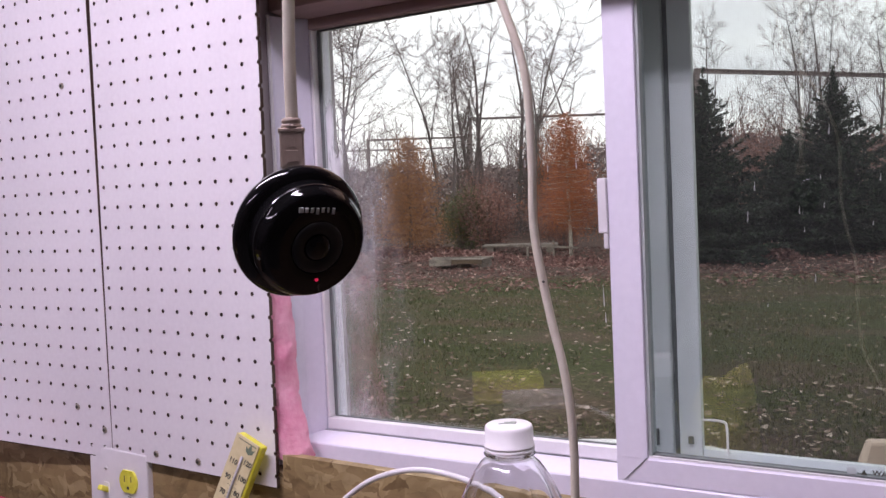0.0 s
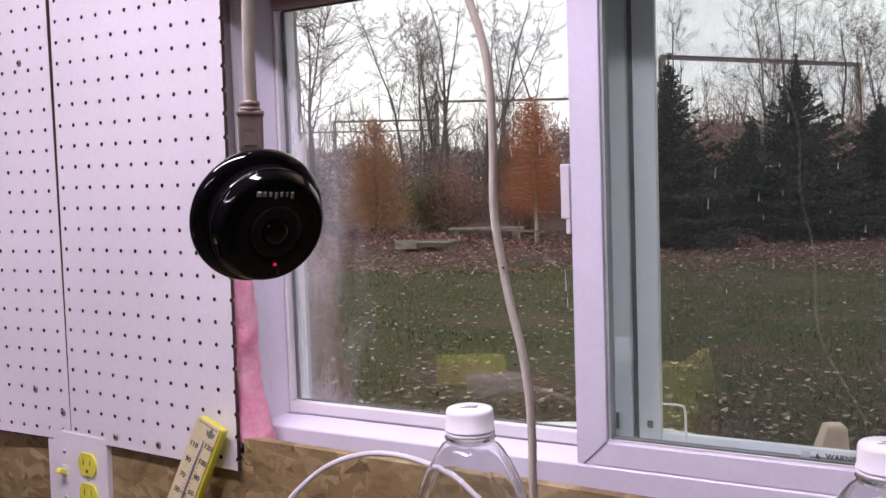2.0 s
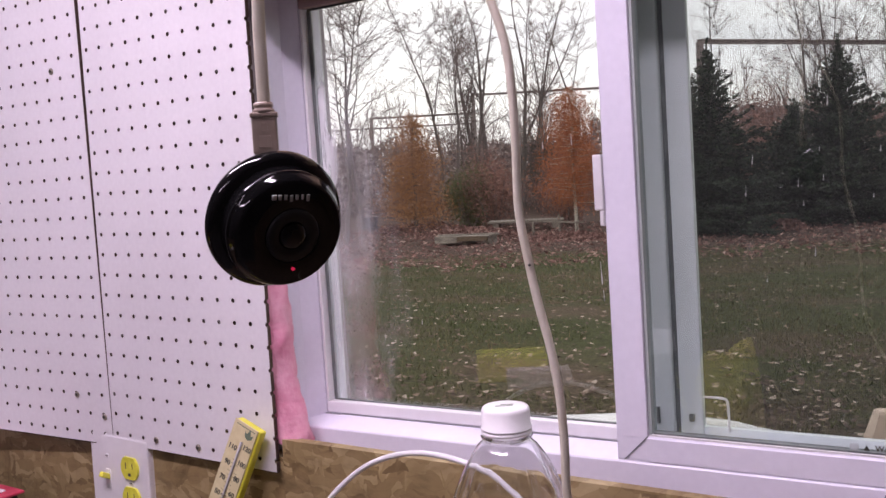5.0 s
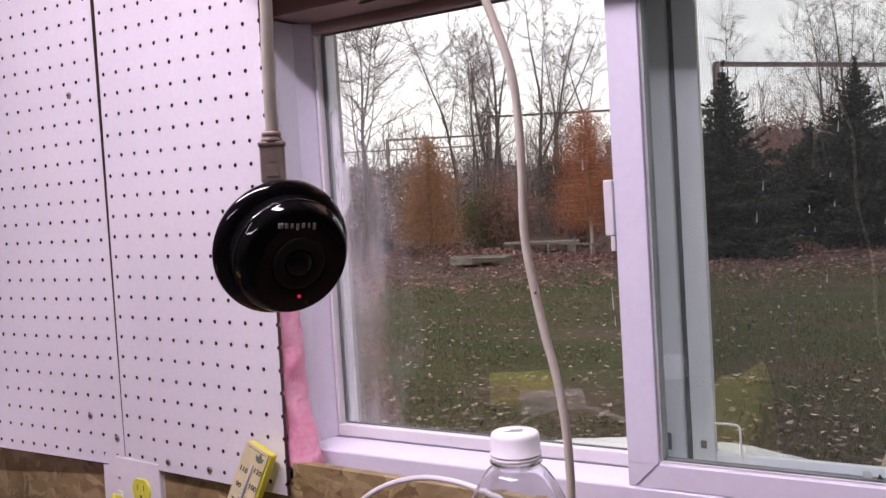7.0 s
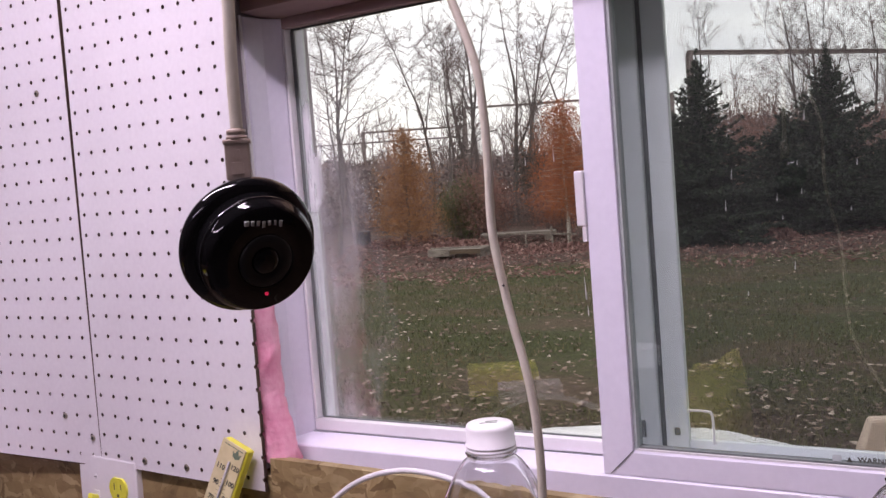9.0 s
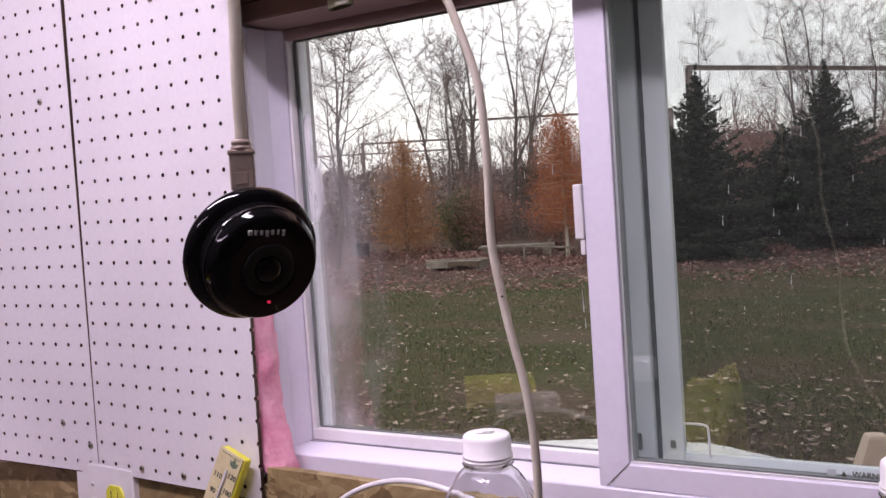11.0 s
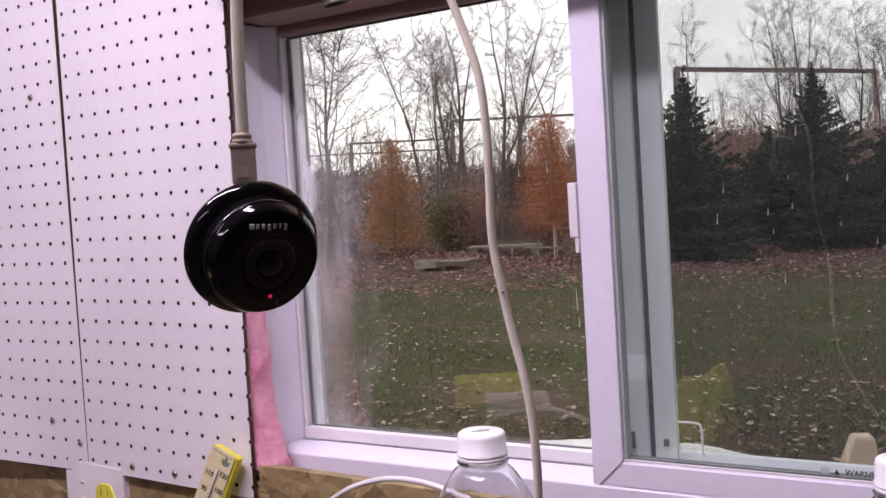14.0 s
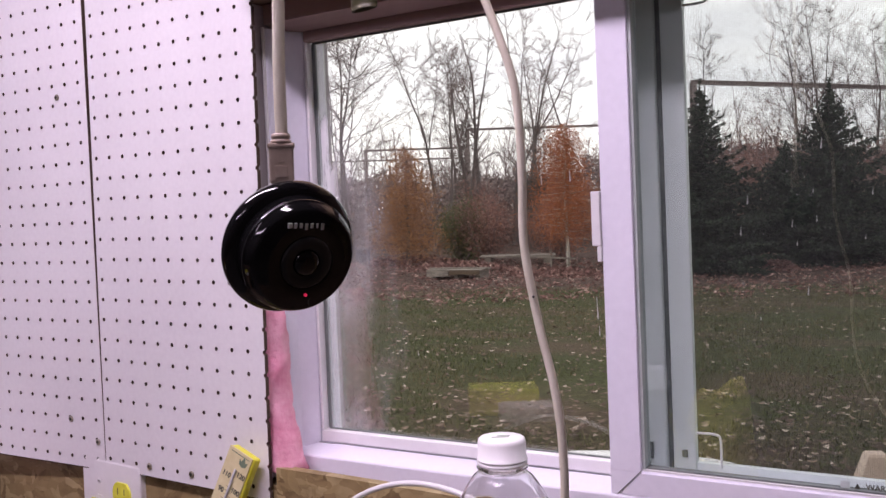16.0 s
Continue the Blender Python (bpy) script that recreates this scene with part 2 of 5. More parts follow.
def ground_material():
    """Lawn, thin and muddy near the house, leaf litter under the trees."""
    m, n, l, b = material("yard_ground")
    co, sp = n.new("ShaderNodeTexCoord"), n.new("ShaderNodeSeparateXYZ")
    l.new(co.outputs["Object"], sp.inputs["Vector"])
    mid, fine = noise_tex(n, l, 2.2, 6), noise_tex(n, l, 26, 5)
    green = ramp(n, [(0.34, (0.036, 0.040, 0.020)), (0.52, (0.056, 0.068, 0.025)), (0.70, (0.086, 0.096, 0.038))])
    l.new(fine.outputs["Fac"], green.inputs["Fac"])
    soil = ramp(n, [(0.35, (0.046, 0.031, 0.027)), (0.55, (0.095, 0.061, 0.053)), (0.7, (0.155, 0.100, 0.087))])
    l.new(fine.outputs["Fac"], soil.inputs["Fac"])
    worn, lawn = ramp(n, [(0.47, (0, 0, 0)), (0.63, (0.80, 0.80, 0.80))]), n.new("ShaderNodeMix")
    patch = noise_tex(n, l, 0.55, 6, (0.6, 1.5, 1))
    lawn.data_type = "RGBA"
    l.new(patch.outputs["Fac"], worn.inputs["Fac"])
    l.new(worn.outputs["Color"], lawn.inputs["Factor"])
    l.new(green.outputs["Color"], lawn.inputs[6])
    lawn.inputs[7].default_value = (0.098, 0.070, 0.048, 1)
    # distance from the house, ruffled by noise
    d = n.new("ShaderNodeMath")
    d.operation, d.inputs[1].default_value = "MULTIPLY_ADD", 5.0
    l.new(mid.outputs["Fac"], d.inputs[0])
    diag = n.new("ShaderNodeVectorMath")
    diag.operation, diag.inputs[1].default_value = "DOT_PRODUCT", (-0.45, 0.89, 0)
    l.new(co.outputs["Object"], diag.inputs[0])
    l.new(diag.outputs["Value"], d.inputs[2])
    near = n.new("ShaderNodeMapRange")
    far = n.new("ShaderNodeMapRange")
    for k, vals in ((near, (7.0, 10.5, 0.85, 0.12)), (far, (21.5, 23.0, 0.0, 0.92))):
        k.interpolation_type = "SMOOTHSTEP"
        for key, v in zip(("From Min", "From Max", "To Min", "To Max"), vals):
            k.inputs[key].default_value = v
        l.new(d.outputs[0], k.inputs["Value"])
    mxf = n.new("ShaderNodeMath")
    mxf.operation = "MAXIMUM"
    l.new(near.outputs["Result"], mxf.inputs[0])
    l.new(far.outputs["Result"], mxf.inputs[1])
    mx = n.new("ShaderNodeMix")
    mx.data_type = "RGBA"
    l.new(mxf.outputs[0], mx.inputs["Factor"])
    l.new(lawn.outputs[2], mx.inputs[6])
    l.new(soil.outputs["Color"], mx.inputs[7])
    l.new(mx.outputs[2], b.inputs["Base Color"])
    b.inputs["Roughness"].default_value = 0.95
    b.inputs["Specular IOR Level"].default_value = 0.15
    bump(n, l, b, fine.outputs["Fac"], 0.8, 0.05)
    return m


M_PEG = surface("painted_hardboard", (0.70, 0.68, 0.70), (0.80, 0.79, 0.80), 0.42, 3, 160, relief=0.05)
M_PEGEDGE = surface("raw_hardboard_edge", (0.045, 0.026, 0.018), (0.10, 0.062, 0.042), 0.85, 20, 200)
M_OSB = osb_material("strand_board", [(0.0, (0.165, 0.112, 0.048)), (0.2, (0.260, 0.190, 0.085)), (0.65, (0.315, 0.238, 0.112)), (1.0, (0.43, 0.342, 0.182))], 0.48)
M_PLANK = osb_material("pale_strand_board", [(0.0, (0.40, 0.25, 0.15)), (0.3, (0.60, 0.42, 0.25)), (0.7, (0.78, 0.62, 0.40)), (1.0, (0.86, 0.72, 0.50))], 0.50)
M_STUD = surface("rough_stud_wood", (0.19, 0.125, 0.09), (0.34, 0.23, 0.175), 0.8, 5, 60, (1, 1, 0.2))
# vinyl at the window's top: shade under the header put into the colour
M_HEADSHADE = surface("shaded_head_vinyl", (0.28, 0.195, 0.185), (0.42, 0.30, 0.285), 0.6, 5, 60, (0.2, 1, 1))
M_GREYSTUD = surface("greyed_stud_face", (0.30, 0.265, 0.275), (0.42, 0.38, 0.395), 0.8, 6, 70, (1, 1, 0.3))
M_VINYL = surface("white_vinyl", (0.72, 0.71, 0.80), (0.80, 0.79, 0.88), 0.38, 4, 140, relief=0.03)
M_GASKET = surface("grey_gasket", (0.10, 0.12, 0.115), (0.20, 0.22, 0.21), 0.6, 20, 150)
M_STRIP = surface("grey_green_strip", (0.36, 0.41, 0.395), (0.48, 0.53, 0.515), 0.55, 14, 140)
M_SCREENFRAME = surface("grey_aluminium_paint", (0.70, 0.77, 0.74), (0.79, 0.86, 0.83), 0.45, 6, 120, relief=0.03)
M_WIRE = surface("grey_screen_wire", (0.016, 0.016, 0.017), (0.035, 0.035, 0.037), 0.6, 8, 50)
M_PINK = surface("pink_glass_wool", (0.704, 0.255, 0.370), (0.827, 0.440, 0.546), 0.95, 24, 190, relief=0.45, depth=0.003)
M_PLATE = surface("white_plastic", (0.74, 0.73, 0.74), (0.82, 0.81, 0.82), 0.3, 5, 90, relief=0.02)
M_YELLOW = surface("acid_yellow_plastic", (0.62, 0.60, 0.03), (0.80, 0.78, 0.10), 0.4, 30, 140, relief=0.05)
M_BAG = surface("dull_yellow_film", (0.33, 0.33, 0.03), (0.48, 0.47, 0.07), 0.5, 14, 90, relief=0.2)
M_RED = surface("red_plastic", (0.42, 0.03, 0.07), (0.60, 0.06, 0.11), 0.4, 20, 140, relief=0.05)
M_CREAM = surface("aged_cream_card", (0.56, 0.49, 0.27), (0.72, 0.66, 0.40), 0.55, 12, 120, relief=0.04)
M_INK = surface("dark_print", (0.035, 0.04, 0.03), (0.08, 0.08, 0.06), 0.6, 40, 200)
M_GREENINK = surface("faded_green_print", (0.10, 0.15, 0.10), (0.22, 0.27, 0.18), 0.6, 40, 200)
M_STEEL = surface("zinc_screw", (0.30, 0.27, 0.22), (0.55, 0.50, 0.42), 0.35, 60, 300, metal=0.9)
M_WHITESCREW = surface("white_screw_paint", (0.66, 0.65, 0.66), (0.80, 0.79, 0.80), 0.35, 60, 300)
M_BLACK = polished("gloss_black_plastic", (0.006, 0.006, 0.0065), 0.035)
M_LENS = surface("dark_lens_ring", (0.005, 0.005, 0.0055), (0.009, 0.0085, 0.0085), 0.5, 30, 200, relief=0.02)
M_MARK = surface("pale_print", (0.42, 0.42, 0.42), (0.54, 0.54, 0.54), 0.5, 40, 200)
M_LED = glow("indicator_red", (1.0, 0.03, 0.12), 0.45)
M_CABLE = surface("beige_cable_jacket", (0.62, 0.57, 0.45), (0.80, 0.76, 0.63), 0.45, 9, 160, relief=0.05)
M_PLUG = surface("grey_beige_plug", (0.30, 0.235, 0.19), (0.42, 0.34, 0.28), 0.33, 20, 160, relief=0.05)
M_CAP = surface("white_cap_plastic", (0.88, 0.88, 0.89), (0.93, 0.93, 0.94), 0.3, 20, 160, relief=0.03)
M_PET = clear_plastic("clear_bottle_plastic", (0.93, 0.94, 0.945))
M_CLAMP = surface("olive_painted_metal", (0.028, 0.026, 0.012), (0.085, 0.080, 0.036), 0.4, 18, 130, relief=0.12, metal=0.2)
M_GLASS_L = pane_material("window_glass_hazed", (0.93, 0.95, 0.94), 0.30, (0.070, 0.215, 0.37, 0.0), 2.3, True)
M_GLASS_R = pane_material("window_glass_tinted", (0.87, 0.905, 0.895), 0.7, (0.30, 0.42, 0.008, 0.004), 2.2)
M_PAINTWALL = surface("dull_wall_paint", (0.075, 0.068, 0.066), (0.11, 0.10, 0.096), 0.8, 2, 60)
M_CONCRETE = surface("concrete_floor", (0.085, 0.082, 0.08), (0.14, 0.135, 0.13), 0.8, 2.5, 70)
M_BENCH = surface("worn_bench_wood", (0.05, 0.032, 0.02), (0.10, 0.066, 0.04), 0.6, 5, 60, (0.3, 1, 1))
M_DRIP = surface("dried_drip", (0.336, 0.328, 0.328), (0.480, 0.472, 0.464), 0.3, 60, 400)
M_TUBE = glow("lit_tube", LAMP, 14.0)
M_GROUND = ground_material()
M_GRASS = island_surface("grass_blades", [(0.0, (0.045, 0.057, 0.018)), (0.5, (0.083, 0.100, 0.031)), (0.82, (0.119, 0.122, 0.050)), (1.0, (0.213, 0.169, 0.100))], 0.85, (0.169, 0.119, 0.077))
M_LEAF = island_surface("fallen_leaves", [(0.0, (0.065, 0.038, 0.028)), (0.45, (0.14, 0.088, 0.066)), (0.8, (0.24, 0.170, 0.130)), (1.0, (0.52, 0.43, 0.37))], 0.7)
M_LITTER = island_surface("leaf_litter", [(0.0, (0.092, 0.041, 0.039)), (0.5, (0.201, 0.098, 0.087)), (0.85, (0.310, 0.172, 0.149)), (1.0, (0.529, 0.380, 0.333))], 0.8)
M_BARK = surface("grey_brown_bark", (0.075, 0.062, 0.060), (0.17, 0.142, 0.136), 0.9, 3, 30, (1, 1, 0.25), relief=0.6, depth=0.02)
M_TWIG = surface("thin_twigs", (0.145, 0.110, 0.107), (0.26, 0.202, 0.195), 0.9, 3, 20)
M_PALEBARK = surface("pale_bark", (0.34, 0.31, 0.27), (0.55, 0.52, 0.46), 0.8, 4, 30, (1, 1, 0.3))
M_ORANGE = island_surface("amber_needles", [(0.0, (0.29, 0.135, 0.060)), (0.5, (0.39, 0.185, 0.082)), (1.0, (0.48, 0.25, 0.115))])
M_RUST = island_surface("rust_needles", [(0.0, (0.30, 0.10, 0.046)), (0.5, (0.43, 0.145, 0.062)), (1.0, (0.53, 0.21, 0.088))])
M_REDBUSH = island_surface("red_brown_bush", [(0.0, (0.138, 0.073, 0.062)), (0.6, (0.300, 0.147, 0.120)), (1.0, (0.425, 0.250, 0.206))])
M_GREENBUSH = island_surface("olive_bush", [(0.0, (0.058, 0.070, 0.029)), (1.0, (0.156, 0.174, 0.078))])
M_IVY = island_surface("dull_ivy", [(0.0, (0.045, 0.040, 0.032)), (1.0, (0.11, 0.095, 0.08))])
M_SPRUCE = island_surface("spruce_needles", [(0.0, (0.010, 0.018, 0.011)), (0.6, (0.024, 0.037, 0.024)), (1.0, (0.061, 0.085, 0.051))])
M_BRUSH = island_surface("far_brush", [(0.0, (0.120, 0.090, 0.088)), (0.6, (0.228, 0.174, 0.168)), (1.0, (0.348, 0.270, 0.258))])
M_RAIL = surface("rusted_steel", (0.20, 0.165, 0.16), (0.33, 0.27, 0.265), 0.7, 1.5, 12)
# lit copy of the rusted steel: light on one post painted as a paler colour
M_RUSTLIT = surface("rusted_steel_lit", (0.55, 0.42, 0.35), (0.90, 0.80, 0.72), 0.7, 1.2, 9)
M_BOARD = surface("weathered_boards", (0.11, 0.09, 0.078), (0.27, 0.235, 0.205), 0.85, 3, 40, (1, 1, 4))
M_POST = surface("pale_sawn_post", (0.46, 0.34, 0.27), (0.66, 0.53, 0.44), 0.8, 6, 40, (1, 1, 0.2))
M_TARP = surface("white_woven_tarp", (0.55, 0.55, 0.56), (0.75, 0.75, 0.76), 0.6, 6, 60, relief=0.4, depth=0.01)
M_DARKDRUM = surface("black_drum", (0.012, 0.012, 0.013), (0.03, 0.03, 0.032), 0.5, 5, 50)
M_FARWHITE = surface("far_white_paint", (0.55, 0.55, 0.57), (0.72, 0.72, 0.74), 0.7, 1, 9)


# ---- mesh helpers ----
def mesh_of(name, verts, faces, mat, smooth=False):
    me = bpy.data.meshes.new(name)
    me.from_pydata(verts, [], faces)
    me.materials.append(mat)
    if smooth:
        me.polygons.foreach_set("use_smooth", [True] * len(me.polygons))
    me.update()
    return me


def finish(bm, name, mat, smooth=False):
    me = bpy.data.meshes.new(name)
    bmesh.ops.recalc_face_normals(bm, faces=bm.faces)
    bm.to_mesh(me)
    bm.free()
    me.materials.append(mat)
    if smooth:
        me.polygons.foreach_set("use_smooth", [True] * len(me.polygons))
    return me


def part(name, data, parent=None, label="", at=None):
    ob = new(name, data)
    if parent is not None:
        ob.parent = parent
    if at is not None:
        ob.matrix_local = at
    if label:
        ob["label"] = label
    return ob


def box(bm, lo, hi, bevel=0.0):
    r = bmesh.ops.create_cube(bm, size=1, matrix=Matrix.LocRotScale(
        [(a + b) / 2 for a, b in zip(lo, hi)], None, [b - a for a, b in zip(lo, hi)]))
    if bevel:
        edges = list({e for v in r["verts"] for e in v.link_edges})
        bmesh.ops.bevel(bm, geom=edges, offset=bevel, segments=2, affect="EDGES", profile=0.5)
    return bm


def box_mesh(name, lo, hi, mat, bevel=0.0):
    return finish(box(bmesh.new(), lo, hi, bevel), name, mat)


def lathe(name, profile, mat, steps=48, smooth=True):
    """Turn (r, z) points round z."""
    verts, faces = [], []
    for r, z in profile:
        for k in range(steps):
            a = 2 * math.pi * k / steps
            verts.append((r * math.cos(a), r * math.sin(a), z))
    for i in range(len(profile) - 1):
        for k in range(steps):
            j = (k + 1) % steps
            faces.append((i * steps + k, i * steps + j, (i + 1) * steps + j, (i + 1) * steps + k))
    if profile[0][0] > 1e-5:
        faces.append(tuple(range(steps))[::-1])
    if profile[-1][0] > 1e-5:
        faces.append(tuple((len(profile) - 1) * steps + k for k in range(steps)))
    return mesh_of(name, verts, faces, mat, smooth)


def extruded(name, profile, axis, a, b, mat):
    """A closed profile pushed along x ('x': points are y, z) or along z ('z': points are x, y)."""
    put = (lambda p, s: (s, p[0], p[1])) if axis == "x" else (lambda p, s: (p[0], p[1], s))
    n = len(profile)
    verts = [put(p, s) for s in (a, b) for p in profile]
    faces = [(i, (i + 1) % n, n + (i + 1) % n, n + i) for i in range(n)] + [tuple(range(n))[::-1], tuple(range(n, 2 * n))]
    bm = bmesh.new()
    vs = [bm.verts.new(v) for v in verts]
    for f in faces:
        bm.faces.new([vs[i] for i in f])
    return finish(bm, name, mat)


def smooth_path(points, steps=10):
    out, P = [], [Vector(p) for p in points]
    P = [2 * P[0] - P[1]] + P + [2 * P[-1] - P[-2]]
    for i in range(1, len(P) - 2):
        for s in range(steps):
            t = s / steps
            out.append(0.5 * ((2 * P[i]) + (P[i + 1] - P[i - 1]) * t + (2 * P[i - 1] - 5 * P[i] + 4 * P[i + 1] - P[i + 2]) * t * t
                              + (3 * P[i] - P[i - 1] - 3 * P[i + 1] + P[i + 2]) * t ** 3))
    return out + [P[-2]]


def tube(name, points, radius, mat, sides=12, steps=10):
    path = smooth_path(points, steps)
    verts, faces = [], []
    side = Vector((0.8, 0.55, 0.2)).normalized()
    for i, p in enumerate(path):
        d = (path[min(i + 1, len(path) - 1)] - path[max(i - 1, 0)]).normalized()
        u = (side - d * side.dot(d)).normalized()
        v = d.cross(u)
        for k in range(sides):
            a = 2 * math.pi * k / sides
            verts.append(p + (u * math.cos(a) + v * math.sin(a)) * radius)
    for i in range(len(path) - 1):
        for k in range(sides):
            j = (k + 1) % sides
            faces.append((i * sides + k, i * sides + j, (i + 1) * sides + j, (i + 1) * sides + k))
    faces += [tuple(range(sides))[::-1], tuple((len(path) - 1) * sides + k for k in range(sides))]
    return mesh_of(name, verts, faces, mat, True)


def text_mesh(name, body, size, mat):
    """Built-in letters as a thin mesh, centred, upright in the xz plane and facing -y."""
    cu = bpy.data.curves.new(name, "FONT")
    cu.body, cu.size, cu.extrude, cu.resolution_u, cu.offset = body, size, 0.0001, 3, size * 0.032
    cu.align_x, cu.align_y = "CENTER", "CENTER"
    tmp = new(name, cu)
    me = bpy.data.meshes.new_from_object(tmp.evaluated_get(bpy.context.evaluated_depsgraph_get()))
    bpy.data.objects.remove(tmp)
    me.transform(pose(0, 0, 0, 90))
    me.materials.clear()
    me.materials.append(mat)
    return me


def thing(name, label, category, m=None, group="", kind=""):
    ob = new(name)
    ob.empty_display_size = 0.05
    if m is not None:
        ob.matrix_world = m
    return tagged(ob, label, category, group, kind)


# ---- the room ----
def room():
    floor = tagged(new("floor", box_mesh("floor", (-1.7, -3.1, -0.12), (2.7, 0.0, 0.0), M_CONCRETE)), "worn grey concrete workshop floor", "floor", kind="structure")
    tagged(new("ceiling", box_mesh("ceiling", (-1.8, -3.2, 2.5), (2.8, 0.45, 2.6), M_PAINTWALL)), "dull painted workshop ceiling", "ceiling", kind="structure")
    for name, lo, hi in (("wall_west", (-1.8, -3.2, -0.3), (-1.7, 0.16, 2.5)), ("wall_east", (2.7, -3.2, -0.3), (2.8, 0.45, 2.5)), ("wall_south", (-1.7, -3.2, -0.3), (2.7, -3.1, 2.5))):
        tagged(new(name, box_mesh(name, lo, hi, M_PAINTWALL)), "dull painted workshop wall", "wall", kind="structure")
    # behind the pegboard the wall stands back, below it the strand board comes flush
    bm = bmesh.new()
    box(bm, (-1.7, 0.008, -0.3), (0.003, 0.16, 1.205))
    tagged(new("wall_north_1", finish(bm, "wall_north_1", M_OSB)), "brown strand-board wall below the pegboard", "wall", kind="structure")
    tagged(new("wall_north_2", box_mesh("wall_north_2", (-1.7, 0.075, 1.207), (-0.050, 0.16, 2.5), M_STUD)), "dark rough wall cavity behind the pegboard", "wall", kind="structure")
    w3 = tagged(new("wall_north_3", box_mesh("wall_north_3", (0.006, 0.005, -0.3), (2.75, 0.017, 1.2258), M_OSB)), "brown strand-board sheet under the window", "wall", kind="structure")
    w3.matrix_world = W
    bm = bmesh.new()
    box(bm, (0.006, 0.0195, -0.3), (2.75, 0.16, 1.186))
    box(bm, (0.85, 0.0195, 1.19), (2.75, 0.16, 1.742))
    box(bm, (-0.04, 0.006, 1.7475), (2.75, 0.16, 2.5))
    w4 = tagged(new("wall_north_4", finish(bm, "wall_north_4", M_STUD)), "rough timber framing round the window", "wall", kind="structure")
    w4.matrix_world = WIN
    stud = tagged(new("trim_stud", box_mesh("trim_stud", (-0.042, 0.0055, 1.2075), (-0.0215, 0.16, 1.745), M_GREYSTUD)), "rough timber stud beside the window frame", "stud", kind="structure")
    stud.matrix_world = WIN


def pegboard(name, columns, z_first, rows, x_first, x_lo, x_hi, z_lo, label, half_edge):
    """Hardboard with real 5 mm holes on a one-inch grid; half_edge: the saw ran through the last column of holes."""
    P, R, T = 0.0254, 0.0026, 0.005
    verts, faces = [], []
    ring = [(math.cos(math.pi * k / 4), math.sin(math.pi * k / 4)) for k in range(8)]

    def cell(cx, cz, only_left):
        base = len(verts)
        for y in (0.0, T):
            for c, s in ring:
                verts.append((cx + R * c, y, cz + R * s))
            for c, s in ring:
                k = 1 / max(abs(c), abs(s))
                verts.append((max(cx + P / 2 * c * k, x_lo), y, cz + P / 2 * s * k))
        for k in range(8):
            if only_left and k not in (2, 3, 4, 5):
                continue
            j = (k + 1) % 8
            faces.append((base + k, base + j, base + 8 + j, base + 8 + k))
            faces.append((base + 16 + k, base + 24 + k, base + 24 + j, base + 16 + j))
            faces.append((base + k, base + 16 + k, base + 16 + j, base + j))
        if only_left:
            for a, b in ((2, 10), (6, 14)):
                faces.append((base + a, base + b, base + b + 16, base + a + 16))

    for c in range(columns):
        for r in range(rows):
            cell(x_first - P * c, z_first - P * r, half_edge and c == 0)
    me = mesh_of(name, verts, faces, M_PEG)
    bm = bmesh.new()
    bm.from_mesh(me)
    bmesh.ops.remove_doubles(bm, verts=bm.verts, dist=0.00005)
    bm.to_mesh(me)
    bm.free()
    me.materials.append(M_PEGEDGE)
    for p in me.polygons:
        if abs(p.normal.y) < 0.5:
            p.material_index = 1
    ob = thing(name, label, "pegboard")
    part("board", me, ob)
    # plain margins between the grid and the sawn edges
    gx0, gx1 = x_first - P * (columns - 0.5), x_first + (0 if half_edge else P / 2)
    gz1, gz0 = z_first + P / 2, z_first - P * (rows - 0.5)
    for lo, hi in (((x_lo, 0.0, gz0), (gx0, T, gz1)), ((gx1, 0.0, gz0), (x_hi, T, gz1)), ((x_lo, 0.0, z_lo), (x_hi, T, gz0))):
        if hi[0] - lo[0] > 0.0005 and hi[2] - lo[2] > 0.0005:
            part("margin", box_mesh(name + "_margin", lo, hi, M_PEG), ob)
    bm = bmesh.new()
    box(bm, (x_lo, 0.0006, z_lo - 0.0016), (x_hi, T - 0.0004, z_lo))
    part("raw_edge", finish(bm, name + "_edge", M_PEGEDGE), ob, "dark brown sawn hardboard edge")
    if not half_edge:
        part("raw_edge", box_mesh(name + "_side", (x_hi, 0.0004, z_lo), (x_hi + 0.0012, T - 0.0004, gz1), M_PEGEDGE), ob, "dark brown sawn hardboard edge")
    return ob


def screw(x, y, z, mat, label, r=0.0042, turn=0, size_group="screws in the boards"):
    prof = [(0.0, 0.0009), (0.0008, 0.0009), (0.0014, 0.0016), (r * 0.6, 0.0021), (r, 0.0009), (r, 0.0)]
    ob = thing("screw", label, "screw", pose(x, y, z, 90, 0, turn), size_group)
    part("head", lathe("screw_head", prof, mat, 16), ob)
    bm = bmesh.new()
    box(bm, (-r * 0.55, -0.0005, 0.0012), (r * 0.55, 0.0005, 0.0023))
    box(bm, (-0.0005, -r * 0.55, 0.0012), (0.0005, -0.0006, 0.0023))
    box(bm, (-0.0005, 0.0006, 0.0012), (0.0005, r * 0.55, 0.0023))
    part("recess", finish(bm, "screw_recess", M_INK), ob)
    return ob


